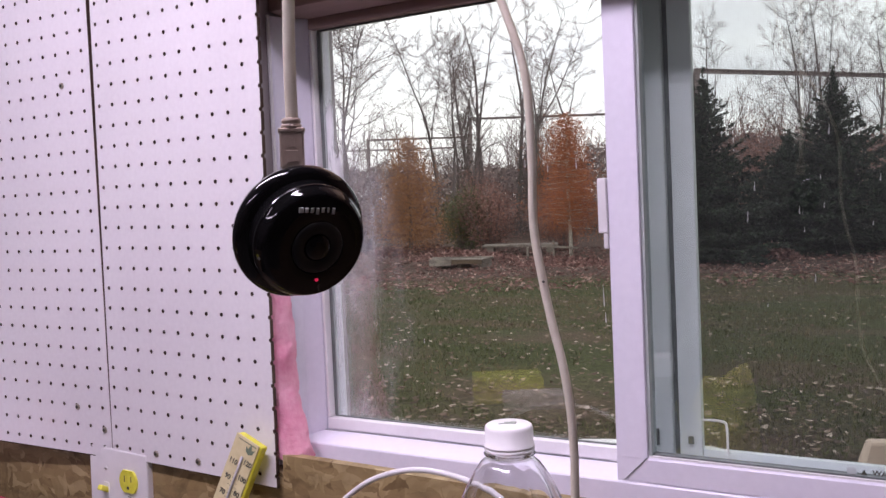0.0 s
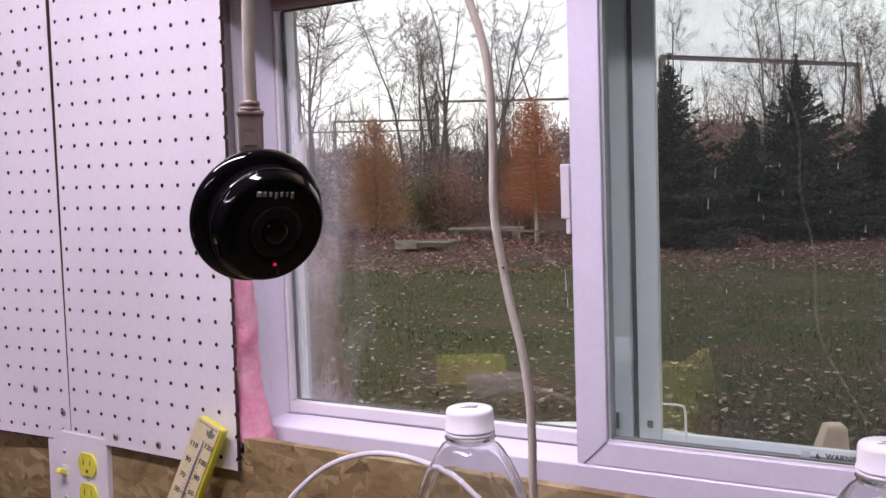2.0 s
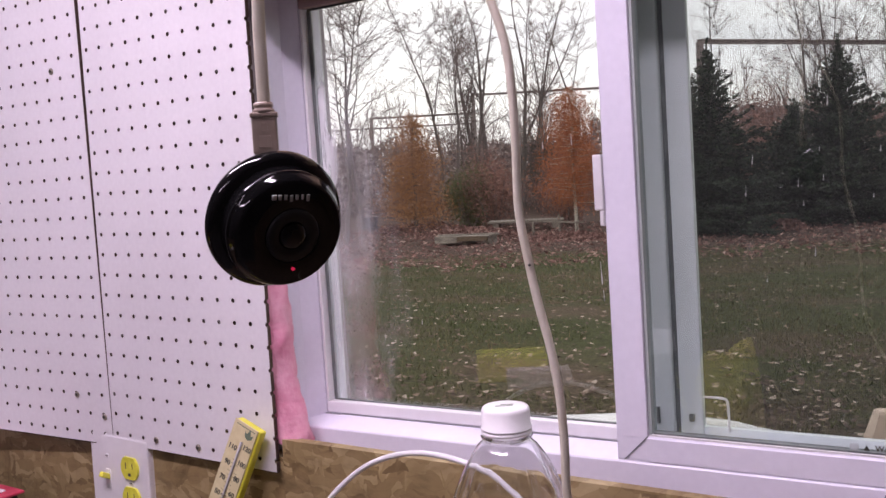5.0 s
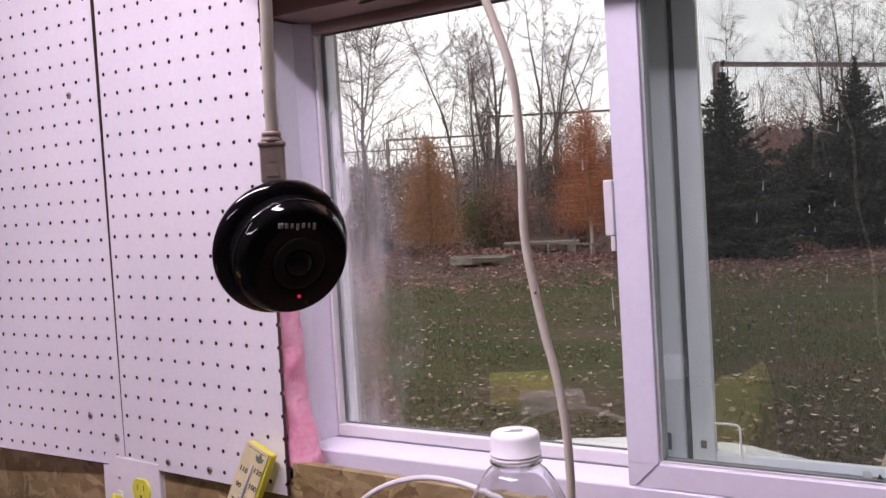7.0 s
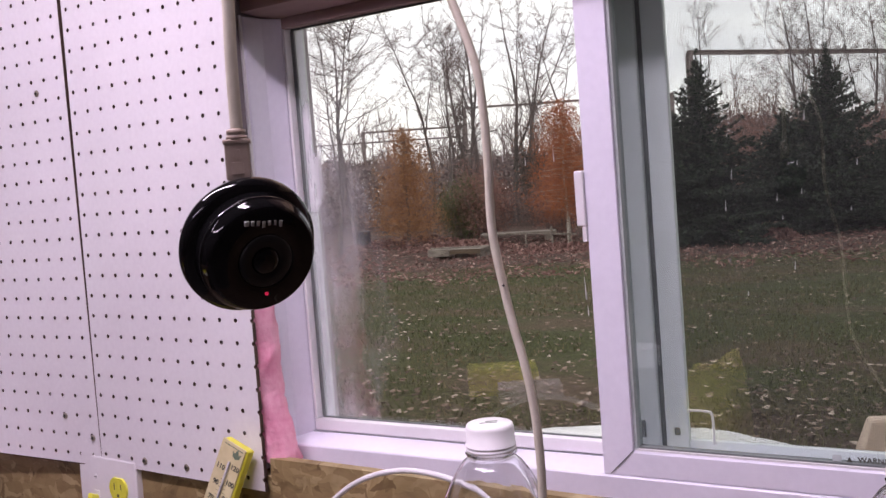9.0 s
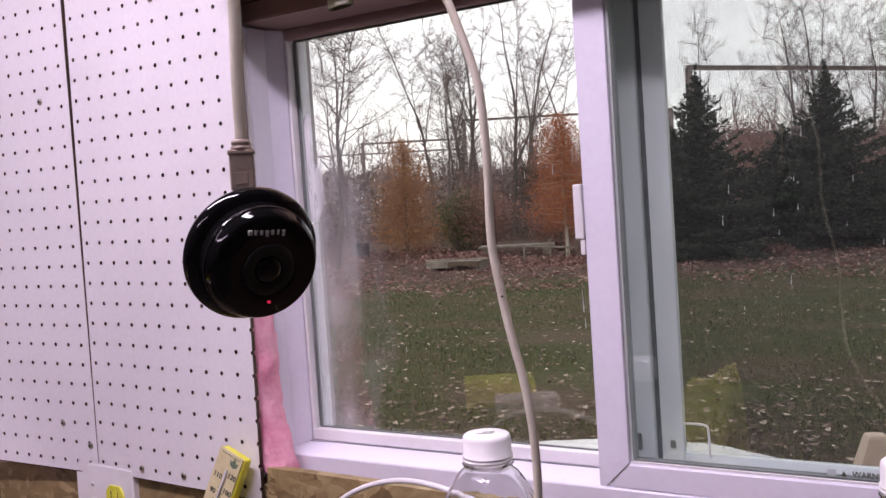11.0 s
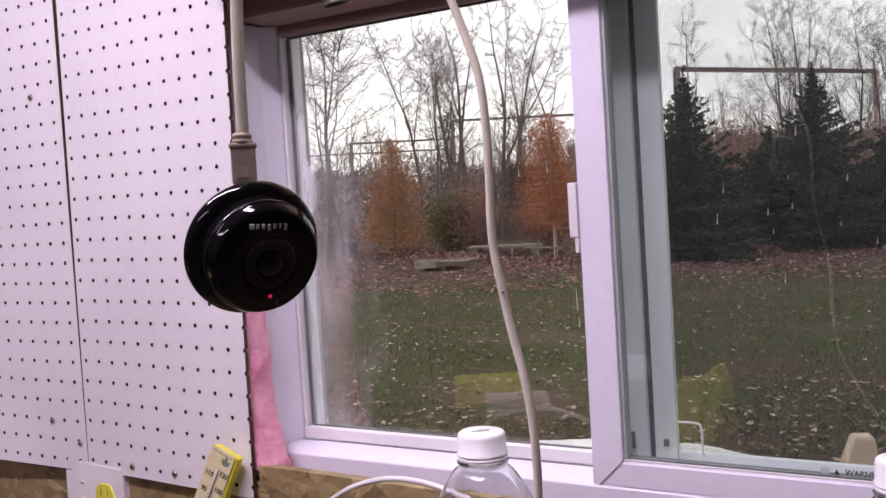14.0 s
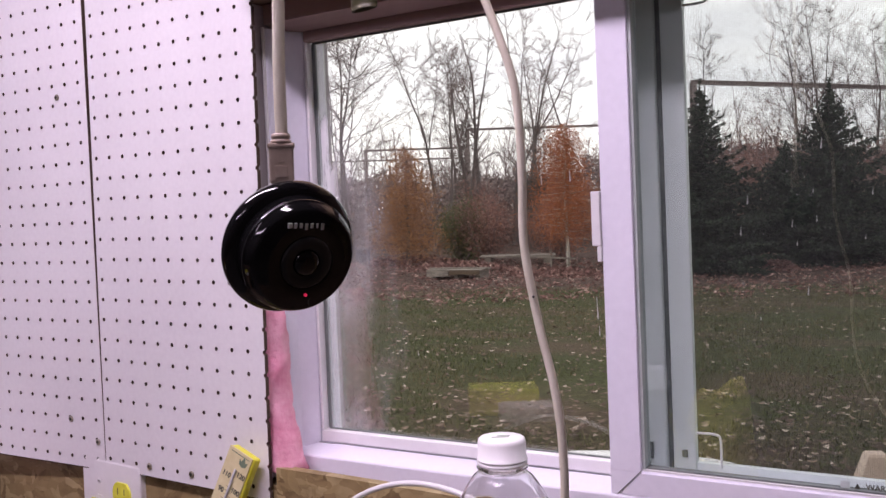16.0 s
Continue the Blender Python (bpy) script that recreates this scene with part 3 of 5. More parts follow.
def pegboards():
    pegboard("pegboard", 12, 1.71 + 0.0254 * 14, 35, 0.0, -0.2885, 0.0, 1.19, "white painted pegboard panel with a sawn edge beside the window", True)
    # the second panel bellies out of line a little
    off = pose(-0.2935, 0, 1.5) @ pose(0, 0, 0, 0, -0.6, 3.0) @ pose(0.2935, 0, -1.5)
    second = pegboard("pegboard", 24, 1.7065 + 0.0254 * 14, 35, -0.3075, -0.905, -0.2935, 1.186, "white painted pegboard panel screwed to the wall", False)
    second.matrix_world = off
    for x, z in ((-0.349, 1.666), (-0.356, 1.247), (-0.305, 1.221), (-0.127, 1.202), (-0.2032, 1.202), (-0.127, 1.761), (-0.317, 1.835)):
        sc = screw(x, -0.0002, z, M_STEEL, "small dull zinc screw driven into the pegboard")
        if x < -0.29:
            sc.matrix_world = off @ sc.matrix_basis
    screw(-0.0254, -0.0002, 1.761, M_WHITESCREW, "small white-headed screw driven into the pegboard edge")


# ---- the window ----
def streak_mesh():
    """A short dried drip: a thin tapered bead, fuller at its foot."""
    verts, faces, n = [], [], 6
    for z, r in ((-0.0046, 0.0001), (-0.0042, 0.0007), (-0.0030, 0.0008), (0.0, 0.0005), (0.0042, 0.0002)):
        for k in range(n):
            a = 2 * math.pi * k / n
            verts.append((r * math.cos(a), 0.35 * r * math.sin(a), z))
    for i in range(4):
        for k in range(n):
            j = (k + 1) % n
            faces.append((i * n + k, i * n + j, (i + 1) * n + j, (i + 1) * n + k))
    faces += [tuple(range(n))[::-1], tuple(4 * n + k for k in range(n))]
    return mesh_of("water_streak", verts, faces, M_DRIP, True)


def window():
    """Horizontal slider: fixed outer light, sliding inner sash with a screen behind it."""
    win = thing("window_1", "white vinyl sliding window with a screen", "window", WIN, kind="structure")
    U0, U1, ZB, ZT = -0.020, 0.845, 1.190, 1.7455
    fr = part("window_frame", extruded("sill_member", [(0.0505, ZB), (0.0505, 1.2298), (0.0515, 1.2312), (0.0530, 1.2316), (0.0865, 1.2372), (0.125, 1.2372), (0.125, ZB)], "x", U0, U1, M_VINYL), win)
    # head is vinyl too, coloured dark brown for the shade it stands in
    part("frame_head", extruded("head_member", [(0.045, 1.724), (0.045, ZT), (0.125, ZT), (0.125, 1.719), (0.086, 1.719)], "x", U0, U1, M_HEADSHADE), fr, "vinyl frame head with its shade put into a dark brown colour")
    part("frame_jamb", extruded("jamb_l", [(U0, 0.043), (-0.0165, 0.043), (-0.0155, 0.0445), (-0.0122, 0.0690), (-0.0105, 0.0715), (-0.0010, 0.0855), (0.0, 0.087), (0.0, 0.125), (U0, 0.125)], "z", 1.2330, 1.7185, M_VINYL), fr)
    part("frame_jamb", extruded("jamb_r", [(U1, 0.045), (0.829, 0.045), (0.826, 0.048), (0.825, 0.125), (U1, 0.125)], "z", 1.2330, 1.7185, M_VINYL), fr)
    part("frame_lip", box_mesh("frame_lip", (-0.0205, 0.0400, 1.24), (-0.0172, 0.0428, 1.72), M_PLATE), fr)
    part("weep_slot", box_mesh("weep_slot", (-0.006, 0.0852, 1.2360), (0.022, 0.0868, 1.2374), M_GASKET), fr)
    # glazing bead and gasket of the fixed light
    bead = part("glazing_bead", box_mesh("bead_b", (0.0005, 0.088, 1.2378), (0.392, 0.099, 1.2512), M_PLATE, 0.0012), win)
    part("bead_joint", box_mesh("bead_joint", (0.0225, 0.0868, 1.2370), (0.392, 0.0878, 1.2377), M_GASKET), bead)
    # top bead, shade in its colour like the head
    part("bead_strip", box_mesh("bead_t", (0.0005, 0.088, 1.7065), (0.392, 0.099, 1.7188), M_HEADSHADE, 0.0012), bead)
    part("bead_strip", box_mesh("bead_l", (0.0004, 0.0885, 1.2515), (0.0042, 0.099, 1.7060), M_PLATE, 0.001), bead)
    gk = part("gasket", box_mesh("gasket_b", (0.0044, 0.0993, 1.2440), (0.380, 0.1015, 1.2524), M_GASKET), win)
    part("gasket_strip", box_mesh("gasket_t", (0.0044, 0.0993, 1.7046), (0.380, 0.1015, 1.7085), M_GASKET), gk)
    part("gasket_strip", box_mesh("gasket_l", (0.0034, 0.0994, 1.2526), (0.0078, 0.1015, 1.7044), M_GASKET), gk)
    part("gasket_lip", box_mesh("gasket_lip", (0.0079, 0.0998, 1.2526), (0.0096, 0.1015, 1.7044), M_STRIP), gk)
    bm = bmesh.new()
    box(bm, (0.003, 0.1020, 1.2435), (0.396, 0.1050, 1.711))
    p = pane_l = part("pane", finish(bm, "pane_fixed", M_GLASS_L), win, "fixed pane, fogged and streaked along one edge")
    p.visible_shadow = False
    part("outer_stile", box_mesh("outer_stile", (0.3850, 0.1070, 1.2366), (0.4148, 0.1245, 1.7186), M_SCREENFRAME, 0.002), win)
    # sliding sash
    v0, v1 = 0.052, 0.070
    sash = part("sash", extruded("sash_rail_b", [(v0, 1.2325), (v0, 1.2535), (v0 + 0.002, 1.2552), (v1, 1.2565), (v1, 1.2372), (0.0575, 1.2335)], "x", 0.4062, 0.8235, M_VINYL), win)
    # top rail, darkened by colour for the shade under the head
    part("rail", extruded("sash_rail_t", [(v0, 1.7130), (v1, 1.7130), (v1, 1.700), (v0, 1.700)], "x", 0.4092, 0.8235, M_HEADSHADE), sash, "vinyl top rail with its shade put into a dark brown colour")
    part("stile", extruded("stile_l", [(0.3782, v0 + 0.0006), (0.3788, v0), (0.4078, v0), (0.4085, v0 + 0.001), (0.4085, v1), (0.3782, v1)], "z", 1.2545, 1.7130, M_VINYL), sash)
    part("stile_foot", extruded("stile_foot", [(0.3782, v0 + 0.0004), (0.4060, v0 + 0.0004), (0.4060, v1 - 0.002), (0.3782, v1 - 0.002)], "z", 1.2322, 1.2543, M_VINYL), sash)
    part("stile", box_mesh("stile_r", (0.7935, v0 - 0.0008, 1.2380), (0.8235, v1, 1.7120), M_VINYL, 0.0016), sash)
    part("mitre_joint", box_mesh("mitre_joint", (-0.0003, -0.0003, 0), (0.0003, 0.0003, 0.033), M_GASKET), sash, at=pose(0.3850, v0 - 0.0002, 1.2325, 0, 45, 0))
    part("weatherstrip", box_mesh("weatherstrip", (0.4087, v0 + 0.003, 1.2568), (0.4115, v1 - 0.001, 1.6998), M_STRIP), sash)
    part("weatherstrip", box_mesh("weatherstrip_b", (0.4117, v0 + 0.006, 1.2567), (0.7930, v1 - 0.003, 1.2585), M_GASKET), sash)
    part("bead_strip", box_mesh("sash_bead", (0.4088, v0 + 0.0022, 1.2556), (0.7930, v0 + 0.005, 1.2572), M_PLATE), sash)
    latch = part("latch", box_mesh("latch", (0.3690, v0 - 0.003, 1.4640), (0.3780, v0 + 0.012, 1.5150), M_PLATE, 0.0012), win, "white moulded window latch")
    part("latch_foot", box_mesh("latch_foot", (0.3735, v0 - 0.002, 1.4495), (0.3780, v0 + 0.010, 1.4638), M_PLATE, 0.001), latch)
    bm = bmesh.new()
    box(bm, (0.4070, 0.0605, 1.2560), (0.7945, 0.0625, 1.702))
    p = part("pane", finish(bm, "pane_sash", M_GLASS_R), win, "sliding pane with faint dust specks")
    p.visible_shadow = False
    part("warning_text", text_mesh("warning_text", "WARNING", 0.0064, M_INK), p, "small dark printed warning", pose(0.6135, 0.0601, 1.2612))
    bm = bmesh.new()
    vs = [bm.verts.new(v) for v in ((-0.0024, 0, -0.0022), (0.0024, 0, -0.0022), (0, 0, 0.0024))]
    bm.faces.new(vs)
    bmesh.ops.solidify(bm, geom=bm.faces[:], thickness=0.0002)
    part("warning_triangle", finish(bm, "warning_triangle", M_INK), p, "", pose(0.5915, 0.0601, 1.2612))
    part("label_patch", box_mesh("label_patch", (0.5785, 0.0599, 1.2590), (0.5855, 0.06025, 1.2645), M_STRIP), p)
    drip = streak_mesh()
    for u, z, k in ((0.509, 1.5014, 1.3), (0.5026, 1.4751, 1.5), (0.5455, 1.4798, 1.1), (0.5629, 1.5068, 0.6), (0.5492, 1.4629, 0.7), (0.5703, 1.5457, 1.4), (0.6085, 1.5041, 0.9),
                    (0.6024, 1.4671, 0.6), (0.5652, 1.4832, 0.8), (0.629, 1.4521, 0.9), (0.557, 1.4223, 1.2), (0.5175, 1.3988, 0.6)):
        part("water_streak", drip, p, at=pose(u, 0.0627, z, 0, 3) @ Matrix.Diagonal((0.6 + 0.2 * k, 1, 0.75 * k, 1)))
    for u, z, k in ((0.2685, 1.5358, 1.0), (0.294, 1.5296, 0.9), (0.3256, 1.5327, 1.3), (0.3501, 1.4007, 2.6), (0.3515, 1.3782, 1.2), (0.1342, 1.3465, 0.7)):
        part("water_streak", drip, pane_l, at=pose(u, 0.1018, z, 0, -2) @ Matrix.Diagonal((0.7 + 0.1 * k, 1, k, 1)))
    # screen: frame, mesh and two wire pulls
    y0, y1 = 0.1115, 0.1195
    scr = part("insect_screen", box_mesh("screen_stile_l", (0.4194, y0, 1.2368), (0.4415, y1, 1.7184), M_SCREENFRAME, 0.001), win, "grey framed insect screen")
    part("screen_rail", box_mesh("screen_rail_b", (0.4420, y0, 1.2368), (0.8050, y1, 1.2530), M_SCREENFRAME, 0.001), scr)
    part("screen_rail", box_mesh("screen_rail_t", (0.4420, y0, 1.7060), (0.8050, y1, 1.7184), M_SCREENFRAME, 0.001), scr)
    part("screen_stile", box_mesh("screen_stile_r", (0.8055, y0, 1.2368), (0.8240, y1, 1.7184), M_SCREENFRAME, 0.001), scr)
    part("roller_block", box_mesh("roller_block", (0.3960, 0.1045, 1.2540), (0.4010, 0.1068, 1.2700), M_GASKET), scr)
    part("roller_block", box_mesh("roller_block_b", (0.4285, 0.1095, 1.2570), (0.4335, 0.1112, 1.2640), M_GASKET), scr)
    part("track_gap", box_mesh("track_gap", (0.4150, 0.112, 1.2366), (0.4192, 0.1195, 1.7182), M_GASKET), scr)
    verts, faces = [], []

    def wire(lo, hi):
        b = len(verts)
        for x in (lo[0], hi[0]):
            for y in (lo[1], hi[1]):
                for z in (lo[2], hi[2]):
                    verts.append((x, y, z))
        faces.extend(tuple(b + i for i in f) for f in ((0, 1, 3, 2), (4, 6, 7, 5), (0, 4, 5, 1), (2, 3, 7, 6), (0, 2, 6, 4), (1, 5, 7, 3)))
    u = 0.4425
    while u < 0.805:
        wire((u, 0.1148, 1.2530), (u + 0.00016, 0.11505, 1.7060))
        u += 0.00150
    z = 1.2540
    while z < 1.7055:
        wire((0.4420, 0.11506, z), (0.8050, 0.11531, z + 0.00016))
        z += 0.00150
    mesh_ob = part("screen_mesh", mesh_of("screen_mesh", verts, faces, M_WIRE), scr, "fine grey woven mesh")
    mesh_ob["kind"] = "stuff"
    for z0, z1 in ((1.2525, 1.2815), (1.7065, 1.6855)):
        pts = [(0.4425, 0.1105, z1), (0.4600, 0.1100, z1), (0.4655, 0.1100, z1 - (z1 - z0) * 0.15), (0.4660, 0.1100, z0), (0.4660, 0.1112, z0)]
        part("wire_pull", tube("wire_pull", pts, 0.0012, M_PLATE, 8, 6), scr, "bent white pull tab")
    # exterior casing so that no gap shows between the frame and the siding
    bm = bmesh.new()
    box(bm, (-0.10, 0.126, 1.12), (0.92, 0.15, 1.232))
    box(bm, (-0.10, 0.126, 1.7235), (0.92, 0.15, 1.82))
    box(bm, (-0.10, 0.126, 1.2322), (-0.0185, 0.15, 1.7232))
    box(bm, (0.828, 0.126, 1.2322), (0.92, 0.15, 1.7232))
    part("outer_casing", finish(bm, "outer_casing", M_SCREENFRAME), win)


def insulation():
    """Pink glass wool stuffed into the gap beside the frame."""
    n_z, n_a = 110, 28
    verts, faces = [], []
    for i in range(n_z + 1):
        z = 1.2205 + 0.190 * i / n_z
        s = i / n_z
        width = 0.0115 + 0.011 * (1 - s) ** 1.6 + 0.0035 * noise.noise((0, 0, z * 40))
        if s > 0.9:
            width *= (1 - s) / 0.1 * 0.8 + 0.2
        cx = -0.0105 + 0.012 * max(0, 0.35 - s) / 0.35
        for k in range(n_a):
            a = 2 * math.pi * k / n_a
            w = 1 + 0.22 * noise.noise((math.cos(a) * 1.5, math.sin(a) * 1.5, z * 38)) + 0.10 * noise.noise((math.cos(a) * 4 + z * 30, math.sin(a) * 4, z * 85)) + 0.04 * noise.noise((math.cos(a) * 14, math.sin(a) * 14, z * 300))
            verts.append((cx + width * w * math.cos(a), 0.026 + 0.019 * w * math.sin(a), z))
    for i in range(n_z):
        for k in range(n_a):
            j = (k + 1) % n_a
            faces.append((i * n_a + k, i * n_a + j, (i + 1) * n_a + j, (i + 1) * n_a + k))
    faces += [tuple(range(n_a))[::-1], tuple(n_z * n_a + k for k in range(n_a))]
    ob = tagged(new("insulation", mesh_of("insulation", verts, faces, M_PINK, True)), "pink glass-wool insulation stuffed beside the window frame", "insulation")
    ob.matrix_world = WIN


def header_plank():
    ob = thing("header_plank", "pale rough plywood strip screwed over the window", "plank", W)
    bm = box(bmesh.new(), (0.0015, -0.0190, 1.7435), (1.6, -0.0006, 1.93), 0.0012)
    for v in bm.verts:
        if v.co.z < 1.75:
            v.co.z += 0.0016 * noise.noise((v.co.x * 25, 0, 0))
    part("board", finish(bm, "plank_board", M_PLANK), ob)
    s = screw(0, 0, 0, M_STEEL, "dull screw driven into the plywood strip")
    s.matrix_world = W @ pose(0.0440, -0.0192, 1.7600, 90)
    s2 = screw(0, 0, 0, M_STEEL, "dull screw driven into the plywood strip", 0.003)
    s2.matrix_world = W @ pose(0.0065, -0.0192, 1.7475, 90)


def spring_clamp():
    """The handle end of an olive clamp that grips the plywood strip."""
    ob = thing("spring_clamp", "olive painted metal clamp hanging from the plywood strip", "clamp", W @ pose(0.1955, -0.058, -0.003))
    rings = [(1.6955, 0.0138, 0.0085, 0.0), (1.700, 0.0142, 0.0090, 0.0), (1.722, 0.0138, 0.0085, 0.0), (1.734, 0.0108, 0.0070, -0.001), (1.752, 0.0098, 0.0060, -0.001), (1.79, 0.0098, 0.0060, 0.006), (1.83, 0.0100, 0.0060, 0.016)]
    verts, faces, n = [], [], 20
    for inner in (0, 1):
        for z, rx, ry, dy in rings:
            for k in range(n):
                a = 2 * math.pi * k / n
                f = 0.82 if inner else 1.0
                verts.append((rx * f * math.cos(a), dy + ry * f * math.sin(a) * (0.55 if math.sin(a) > 0 else 1), z + 0.0012 * math.cos(a)))
    m = len(rings) * n
    for s in (0, m):
        for i in range(len(rings) - 1):
            for k in range(n):
                j = (k + 1) % n
                faces.append((s + i * n + k, s + i * n + j, s + (i + 1) * n + j, s + (i + 1) * n + k))
    faces += [(k, (k + 1) % n, m + (k + 1) % n, m + k) for k in range(n)]
    part("handle", mesh_of("clamp_handle", verts, faces, M_CLAMP, True), ob)
    part("jaw", box_mesh("clamp_jaw", (-0.009, 0.006, 1.82), (0.009, 0.0405, 1.85), M_CLAMP, 0.003), ob)
    part("second_handle", box_mesh("clamp_back", (0.0105, -0.004, 1.7035), (0.0165, 0.006, 1.815), M_CLAMP, 0.0025), ob, "lighter olive edge of the rear handle")


# ---- things by the window ----
def hanging_camera():
    """Round black camera that hangs upside down on its cable."""
    axis = Vector((0.870, -0.380, -0.330)).normalized()
    up = Vector((0.02, 0.02, 1.0))
    zx = (up - axis * up.dot(axis)).normalized()
    xx = zx.cross(axis)
    rot = Matrix((xx, zx, axis)).transposed().to_4x4()
    ob = thing("web_camera", "glossy black round camera hanging upside down on its cable", "camera", Matrix.Translation((0.4595, -0.4426, 1.4936)) @ rot)
    body = [(0.0, -0.0125), (0.010, -0.0122), (0.020, -0.0102), (0.0254, -0.0066), (0.0286, -0.0024), (0.0297, 0.0008), (0.0294, 0.0032), (0.0282, 0.0050), (0.0264, 0.0056), (0.0247, 0.0064)]
    part("housing", lathe("camera_housing", body, M_BLACK, 72), ob)
    puck = [(0.0250, 0.0056), (0.0250, 0.0126), (0.0249, 0.0130), (0.0249, 0.0130), (0.0243, 0.0146), (0.0233, 0.0166), (0.0220, 0.0184), (0.0220, 0.0184), (0.0216, 0.0189), (0.0216, 0.0189), (0.0180, 0.0200), (0.0120, 0.0206), (0.0116, 0.0204), (0.0, 0.0204)]
    front = part("front_ring", lathe("camera_front", puck, M_BLACK, 72), ob)
    part("lens_ring", lathe("lens_ring", [(0.0114, 0.0206), (0.0108, 0.0214), (0.0070, 0.0212), (0.0062, 0.0207)], M_LENS, 40), front)
    part("lens", lathe("lens", [(0.0061, 0.0206), (0.0050, 0.0216), (0.0030, 0.0221), (0.0, 0.0223)], M_BLACK, 32), front)
    part("indicator", lathe("indicator", [(0.0008, 0.0199), (0.0007, 0.0209), (0.0, 0.0211)], M_LED, 12), front, "tiny dim red indicator lamp", pose(0.0016, -0.0146, 0))
    for k, (w, h) in enumerate(((0.0024, 0.0019), (0.0016, 0.0019), (0.0016, 0.0019), (0.0016, 0.0026), (0.0016, 0.0019), (0.0010, 0.0019), (0.0016, 0.0026))):
        bar = box_mesh("mark_bar", (-w * 0.36, 0.0, 0.0195), (w * 0.36, h, 0.02065), M_MARK)
        part("mark_bar", bar, front, at=pose(-0.0092 + 0.0024 * k, 0.0153 - (0.0008 if h > 0.002 else 0), 0))
    return ob


def cables():
    # the camera's own lead, with its plug
    ob = thing("camera_cable", "beige camera cable with a moulded plug", "cable")
    part("lead", tube("camera_lead", [(0.4590, -0.4430, 1.5400), (0.4592, -0.4432, 1.57), (0.4605, -0.4430, 1.62), (0.461, -0.443, 1.75), (0.46, -0.443, 2.05), (0.46, -0.443, 2.5)], 0.0027, M_CABLE), ob)
    bm = box(bmesh.new(), (-0.0052, -0.0040, 0.0), (0.0052, 0.0040, 0.0165), 0.0009)
    box(bm, (-0.0058, -0.0044, 0.0150), (0.0058, 0.0044, 0.0172), 0.0007)
    plug = part("plug", finish(bm, "plug", M_PLUG), ob, at=pose(0.4585, -0.4430, 1.5205, 0, 0, 43))
    part("plug_window", box_mesh("plug_window", (-0.0028, -0.00445, 0.0025), (0.0024, -0.0039, 0.0075), M_PLUG, 0.0002), plug)
    part("plug_mark", box_mesh("plug_mark", (-0.0012, -0.0043, 0.0090), (0.0012, -0.0039, 0.0128), M_PLUG, 0.0001), plug)
    part("strain_relief", lathe("strain_relief", [(0.0046, 0.017), (0.0044, 0.0186), (0.0036, 0.0190), (0.0042, 0.0196), (0.0040, 0.0212), (0.0030, 0.0216)], M_PLUG, 20), plug)
    # the long loose lead in front of the glass
    pts = [(0.40, -0.335, 2.5), (0.41, -0.338, 1.95), (0.448, -0.342, 1.72), (0.470, -0.344, 1.665), (0.4855, -0.344, 1.638), (0.5000, -0.344, 1.615), (0.5105, -0.344, 1.590), (0.5180, -0.344, 1.567), (0.5205, -0.344, 1.545), (0.5212, -0.344, 1.520), (0.5212, -0.344, 1.490),
           (0.5255, -0.344, 1.464), (0.5298, -0.344, 1.444), (0.5350, -0.344, 1.424), (0.5385, -0.344, 1.402), (0.5398, -0.344, 1.380), (0.5405, -0.344, 1.350), (0.548, -0.342, 1.295), (0.580, -0.336, 1.235), (0.64, -0.33, 1.15), (0.80, -0.31, 1.036)]
    ob = thing("loose_cable", "long beige cable hanging in front of the window", "cable")
    part("lead", tube("loose_lead", pts, 0.0021, M_CABLE), ob)
    part("dark_nick", lathe("dark_nick", [(0.0, -0.0008), (0.0008, 0.0), (0.0, 0.0008)], M_INK, 10), ob, at=pose(0.5268, -0.3462, 1.4640))
    # the lead looped on the bench behind the bottle
    pts = [(0.02, -0.06, 1.033), (0.075, -0.055, 1.12), (0.115, -0.052, 1.185), (0.1393, -0.045, 1.2125), (0.171, -0.045, 1.2345), (0.205, -0.044, 1.2478), (0.237, -0.042, 1.2525), (0.274, -0.038, 1.2485), (0.31, -0.034, 1.235), (0.36, -0.032, 1.19), (0.42, -0.04, 1.10), (0.47, -0.05, 1.034)]
    ob = thing("looped_cable", "white cable looping up from the bench", "cable")
    part("lead", tube("looped_lead", pts, 0.0027, M_PLATE), ob)


